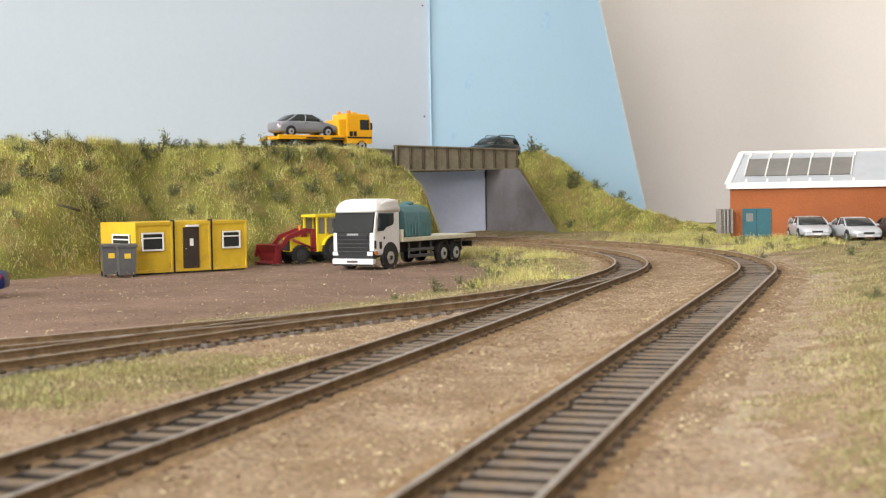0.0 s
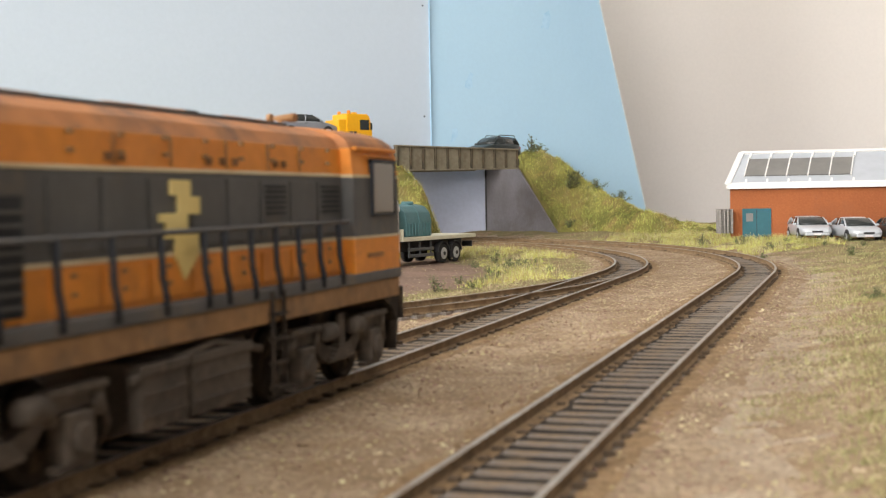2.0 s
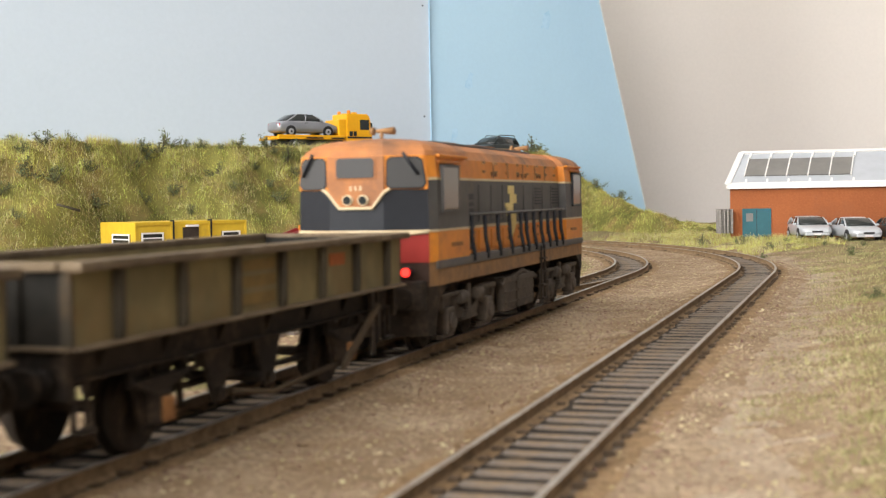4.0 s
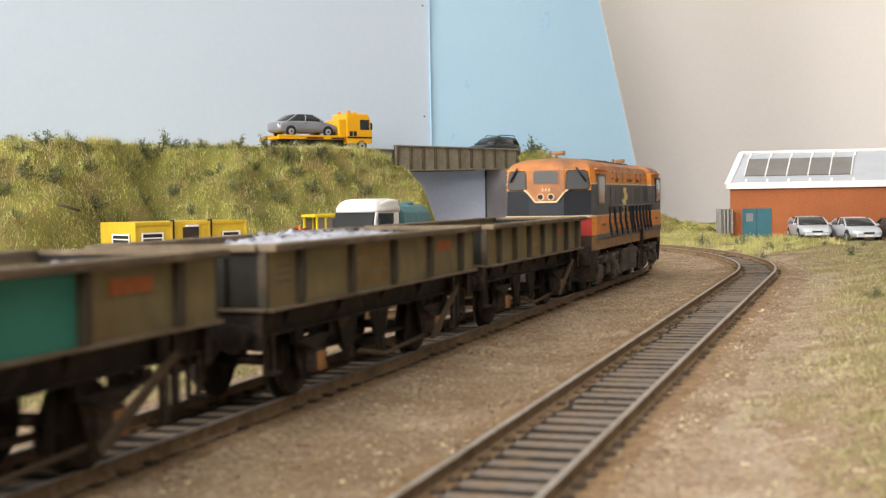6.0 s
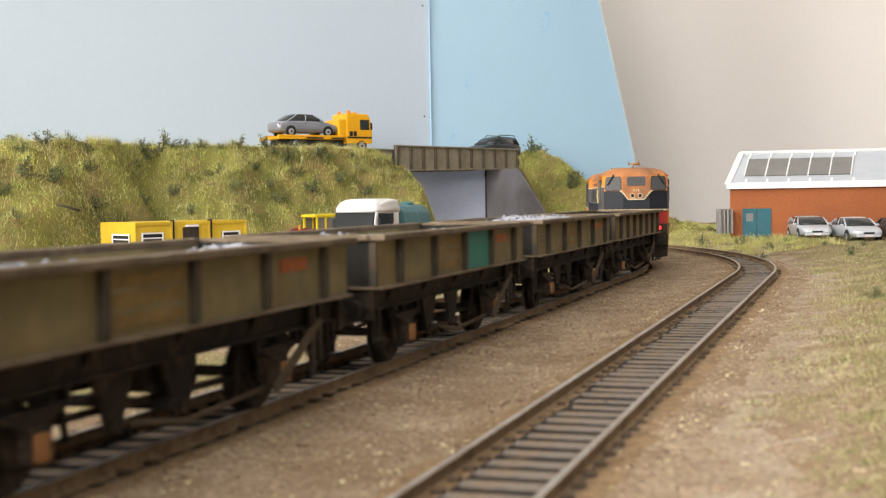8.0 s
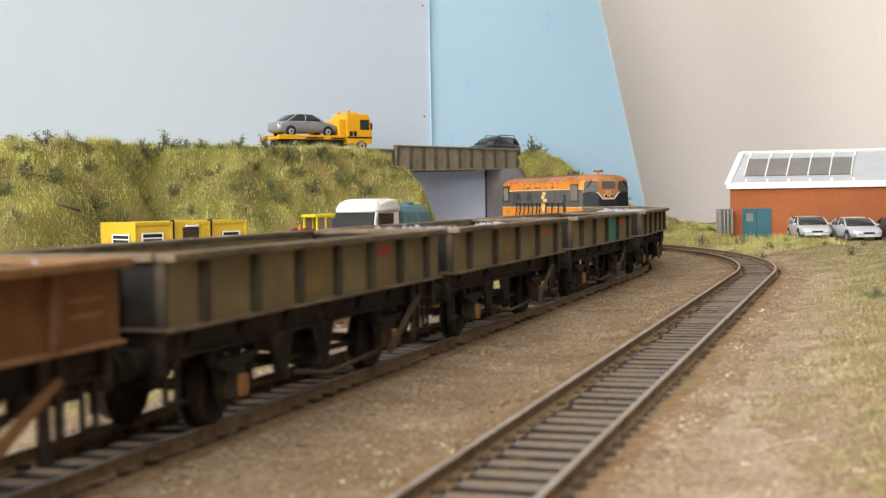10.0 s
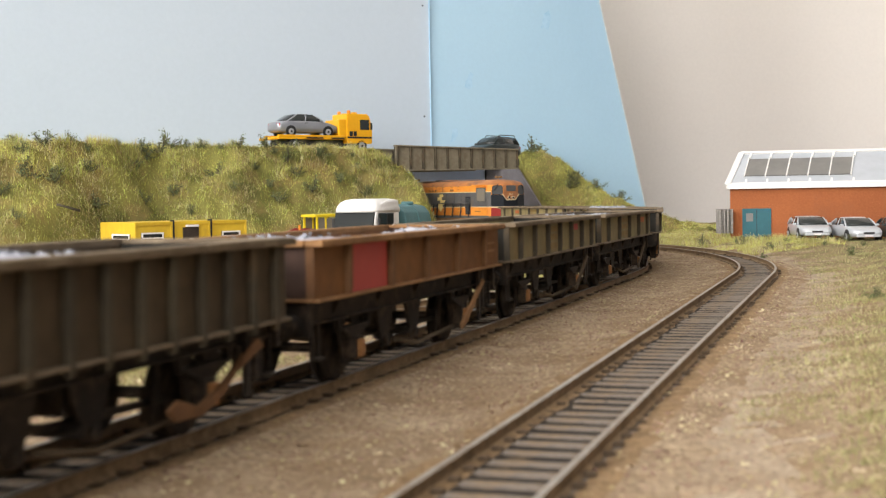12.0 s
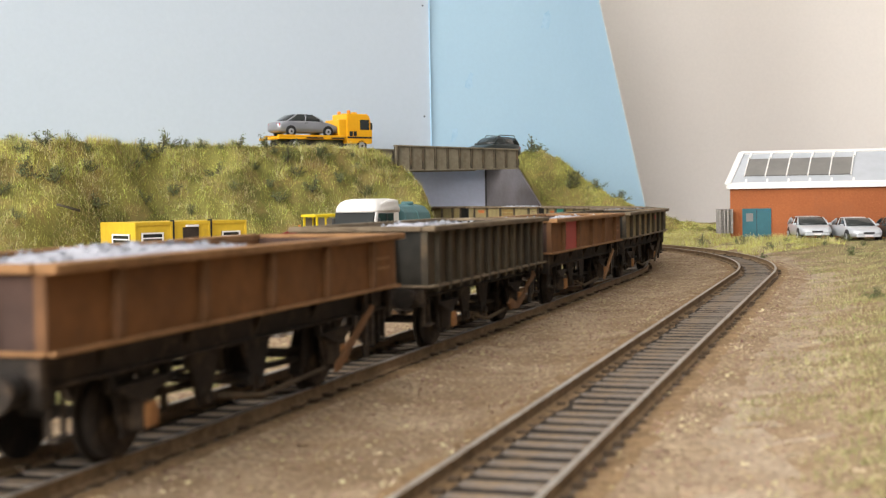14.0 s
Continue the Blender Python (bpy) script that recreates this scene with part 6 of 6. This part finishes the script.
def meadow():
    rs = np.random.RandomState(40)
    x, y = rs.uniform(-330, 420, 700000), rs.uniform(120, 1130, 700000)
    inside = np.abs(x) < 0.37 * y + 12
    x, y = x[inside], y[inside]
    xa, ya = rs.uniform(20, 270, 380000), rs.uniform(125, 720, 380000)
    inside = (np.abs(xa) < 0.37 * ya + 12) & (xa > 0.25 * ya - 10)
    xb, yb = rs.uniform(-140, -30, 90000), rs.uniform(235, 345, 90000)
    x, y = np.r_[x, xa[inside], xb], np.r_[y, ya[inside], yb]
    z, dm, dr, ds, dt, dleft, dright, sm, sr = land(x, y)
    n = noise2(x, y, 26, 1.7) + 0.6 * noise2(x, y, 8, 2.9)
    soft = n + rs.uniform(-0.55, 0.55, len(x))
    verge = (dleft > 14) & (dleft + 16 * soft < strip_width(x, y)) & (n > -0.6)
    right = (dright > 24) & (dright + 34 * soft > 40) & (noise2(x, y, 17, 4.4) + 0.8 * soft > -0.35) | ((dright > 40) & (y > 820))
    patch = (sm < 0) & (dm > 16) & (dt > 12) & (ds > 12) & (((x + 88) / 48) ** 2 + ((y - 290) / 42) ** 2 + 1.1 * soft < 0.8)
    gap = (sm > 0) & (sr < 0) & (dm > 16) & (dr > 16) & (y > 930)
    k = verge | right | patch | gap
    return x[k], y[k], z[k]


mx, my, mz = meadow()
half = np.random.RandomState(41).uniform(0, 1, len(mx)) < 0.68
blades("meadow_grass", "thin yellow-green grass between tracks and yard", mx[half], my[half], mz[half], 0.6, 2.0, M_MEADOW, 42, 0.24, 1.5)
blades("meadow_straw", "bleached straw grass along the verges", mx[~half], my[~half], mz[~half], 0.6, 2.2, M_STRAW, 43, 0.2, 1.5)


def tall_verge():
    """Rough uncut tufts along the far verge and behind the lorry."""
    rs = np.random.RandomState(44)
    x, y = np.r_[rs.uniform(60, 330, 90000), rs.uniform(-45, 62, 40000)], np.r_[rs.uniform(800, 1075, 90000), rs.uniform(600, 990, 40000)]
    z, dm, dr, ds, dt, dleft, dright, sm, sr = land(x, y)
    tuft = noise2(x, y, 9, 3.1) + 0.7 * noise2(x, y, 26, 6.2)
    right = (dright > 24) & (x < 0.0235 * y + 235) & (tuft > -0.05)
    left = (dleft > 16) & (dleft < 80) & (tuft > 0.12) & (dm > 20)
    k = right | left
    return x[k], y[k], z[k]


vx, vy, vz = tall_verge()
third = np.arange(len(vx)) % 3 == 0
blades("verge_tuft", "tall pale straw tufts along the far verge", vx[third], vy[third], vz[third], 2.5, 6.5, M_STRAW, 45, 0.3, 0.95)
blades("verge_tuft", "yellow-green rough grass along the far verge", vx[~third], vy[~third], vz[~third], 2.0, 5.5, M_GRASS, 46, 0.32, 1.1)


def stones():
    """Loose chips over the ballast."""
    rs = np.random.RandomState(50)
    n = 300000
    x, y = rs.uniform(-300, 300, n), rs.uniform(110, 850, n)
    ok = (np.abs(x) < 0.37 * y + 10) & (rs.uniform(0, 1, n) < np.clip(380 / y, 0.35, 1))
    x, y = x[ok], y[ok]
    z, dm, dr, ds, dt, dleft, dright, sm, sr = land(x, y)
    d = np.minimum(np.minimum(dm, dr), np.minimum(ds, dt))
    ok = (d > 9.5) & ((dleft < 50) | (rs.uniform(0, 1, len(x)) < 0.1))
    main = np.minimum(dm, dr)
    z = np.maximum(z, np.interp(main, [9.4, 10.2, 16, 21, 27], [-3.0, -2.45, -2.4, -3.2, -4.4]))
    x, y, z = x[ok], y[ok], z[ok]
    n = len(x)
    r = 0.2 + 0.55 * rs.uniform(0, 1, n) ** 2.2
    dirs = rs.normal(size=(n, 4, 3))
    dirs /= np.linalg.norm(dirs, axis=2, keepdims=True)
    dirs[:, :, 2] *= 0.6
    v = (np.stack([x, y, z], 1)[:, None, :] + dirs * r[:, None, None]).reshape(-1, 3) * K
    f = (np.arange(n)[:, None, None] * 4 + np.array([[0, 1, 2], [0, 2, 3], [0, 3, 1], [1, 3, 2]])[None]).reshape(-1, 3)
    me = bpy.data.meshes.new("stone_chips")
    me.from_pydata(v.tolist(), [], f.tolist())
    me.materials.append(M_STONE)
    tagged(new("stone_chips", me), "fine tan and brown stone chips on the ground", "gravel", kind="stuff")


stones()


def build_bush(seed, size, leafy):
    """A sprig of dark twigs with small clumped leaves."""
    rnd = random.Random(seed)
    bush = thing("bush", P(0, 0, -900), "scrubby dark green bush with bare twigs", "bush", "scrub bushes")
    tw, ends = bmesh.new(), []
    for k in range(7):
        a, lean = rnd.uniform(0, 6.28), rnd.uniform(0.2, 1.2)
        p = Vector((0, 0, -0.6))
        pts = [p]
        for j in range(4):
            p = p + Vector((math.cos(a) * math.sin(lean), math.sin(a) * math.sin(lean), math.cos(lean))) * size / 4 * rnd.uniform(0.7, 1.2)
            a, lean = a + rnd.uniform(-0.7, 0.7), max(0.1, lean + rnd.uniform(-0.4, 0.4))
            pts.append(p)
            ends.append(p)
        tube(pts, size * 0.02, 5, tw)
    part("branchwork", tw, M_TWIG, bush)
    lv = bmesh.new()
    for _ in range(int(leafy * 260)):
        c = rnd.choice(ends) + Vector((rnd.gauss(0, 1), rnd.gauss(0, 1), rnd.gauss(0, 0.8))) * size * 0.13
        n = Vector((rnd.gauss(0, 1), rnd.gauss(0, 1), rnd.gauss(0, 1))).normalized()
        u = n.orthogonal().normalized() * size * rnd.uniform(0.045, 0.085)
        w = n.cross(u).normalized() * size * rnd.uniform(0.03, 0.06)
        q = [lv.verts.new(c + s) for s in (-u, w, u, -w)]
        lv.faces.new((q[0], q[1], q[2])), lv.faces.new((q[0], q[2], q[3]))
    part("foliage", lv, M_LEAF, bush)
    return bush


def plant_bushes():
    kinds = [build_bush(61, 11, 1.0), build_bush(62, 9, 1.6), build_bush(63, 13, 0.8), build_bush(64, 8, 2.0)]
    rnd = random.Random(65)
    spots = []
    # along the crest and over the long bank
    for x, t in ((-262, 1.0), (-215, 1.0), (-205, 0.98), (-212, 0.93), (-190, 1.0), (-165, 0.96), (-128, 0.95), (-118, 0.86), (-270, 0.85), (-250, 0.62), (-262, 0.35), (-236, 0.7), (-190, 0.6), (-205, 0.42), (-165, 0.75), (-150, 0.55), (-140, 0.8), (-128, 0.6), (-110, 0.72), (-95, 0.85), (-80, 0.6), (-230, 0.5), (-276, 0.55), (-120, 0.45), (-60, 0.5), (-175, 0.35), (-98, 0.5), (-240, 0.9), (-282, 1.0), (-250, 1.02), (-228, 1.02), (-200, 1.02), (-178, 1.0), (-152, 1.0), (-135, 1.02), (-112, 0.98), (-72, 0.9), (-68, 0.72), (-268, 0.72), (-216, 0.8)):
        foot = float(np.interp(x, FOOT_X, FOOT_Y))
        spots.append((x, foot + 95 * t, bank_left))
    for x, y in ((92, 1268), (98, 1262), (88, 1262), (90, 1232), (122, 1225), (128, 1228), (150, 1215), (120, 1195), (165, 1190)):
        spots.append((x, y, bank_right))
    for x, y in ((44, 770), (38, 745), (52, 795), (30, 700), (48, 725), (26, 660), (18, 640), (34, 840), (20, 800), (58, 690), (240, 800), (205, 880), (190, 760), (222, 690), (232, 640), (170, 905), (215, 830), (262, 790), (150, 960), (40, 755), (47, 782), (33, 768), (36, 720), (28, 745), (24, 690), (54, 760), (42, 812), (14, 610), (8, 655), (-4, 600), (-22, 560), (252, 838), (236, 872), (226, 852), (246, 858), (214, 905), (188, 925), (268, 842), (230, 902), (112, 275), (128, 330), (142, 420), (155, 360), (104, 250)):
        spots.append((x, y, lambda a, b: (land(a, b)[0], None)))
    for i, (x, y, fun) in enumerate(spots):
        z = float(fun(np.array([float(x)]), np.array([float(y)]))[0][0])
        src = kinds[i] if i < 4 else kinds[rnd.randrange(4)]
        m = P(x, y, z - 0.2, rnd.uniform(0, 360), rnd.uniform(-12, 12))
        if i < 4:
            src.matrix_basis = m
        else:
            k = rnd.uniform(0.9, 1.3) if fun is bank_right else rnd.uniform(0.5, 1.1) if fun is bank_left else rnd.uniform(0.35, 0.62)
            copy_thing(src, m @ Matrix.Diagonal((1, 1, 1, 1))).scale = (k, k, k)


plant_bushes()
tagged(finish("fallen_stick", tube([(-244, 805, 36), (-239, 806, 34.5), (-230, 808, 31.5)], 0.9), M_TWIG), "dark bare stick lying on the grass bank", "stick")


# ---- sleepers and rails, laid last ----
lay_track(LINE_M, "rusty-sided model railway track on brown sleepers, sharply curved", 178, 330)
lay_track(LINE_R, "weathered model railway track on half-buried brown sleepers", 50, 205)
lay_track(LINE_S, "siding track branching off the running line", 0, 200, False)
lay_track(LINE_T, "dusty spur track beside the siding", 0, 200, False)


# ---- movement ----
FRONT, SPEED = 106.66, 92.24  # the locomotive's front on the line at the start, and its pace in millimetres a second


def heading(a, b):
    d = b - a
    return math.degrees(math.atan2(d[1], d[0])) - 90


def motions():
    for ob, behind, base, wheels, bogies in TRAIN:
        rows = []
        for k in range(0, 71):
            t = k * 0.2
            s = FRONT + SPEED * t + behind
            a, b = path(s - base)[0], path(s + base)[0]
            m = (a + b) / 2
            rows.append((t, P(m[0], m[1], 0, heading(a, b))))
        walk(ob, rows)
        for bg, y, sub in bogies:
            turn = []
            for k in range(0, 71):
                t = k * 0.2
                s = FRONT + SPEED * t + behind
                body = heading(path(s - base)[0], path(s + base)[0])
                own = heading(path(s + y - 16.5)[0], path(s + y + 16.5)[0])
                turn.append((t, P(0, y, 0, own - body)))
            walk(bg, turn)
            for w, wy in sub:
                walk(w, [(k * 0.1, P(0, wy, 6.6, 0, -math.degrees(SPEED * k * 0.1 / 6.6))) for k in range(141)])
        for w, wy in wheels:
            walk(w, [(k * 0.1, P(0, wy, 6.3, 0, -math.degrees(SPEED * k * 0.1 / 6.3))) for k in range(141)])


motions()
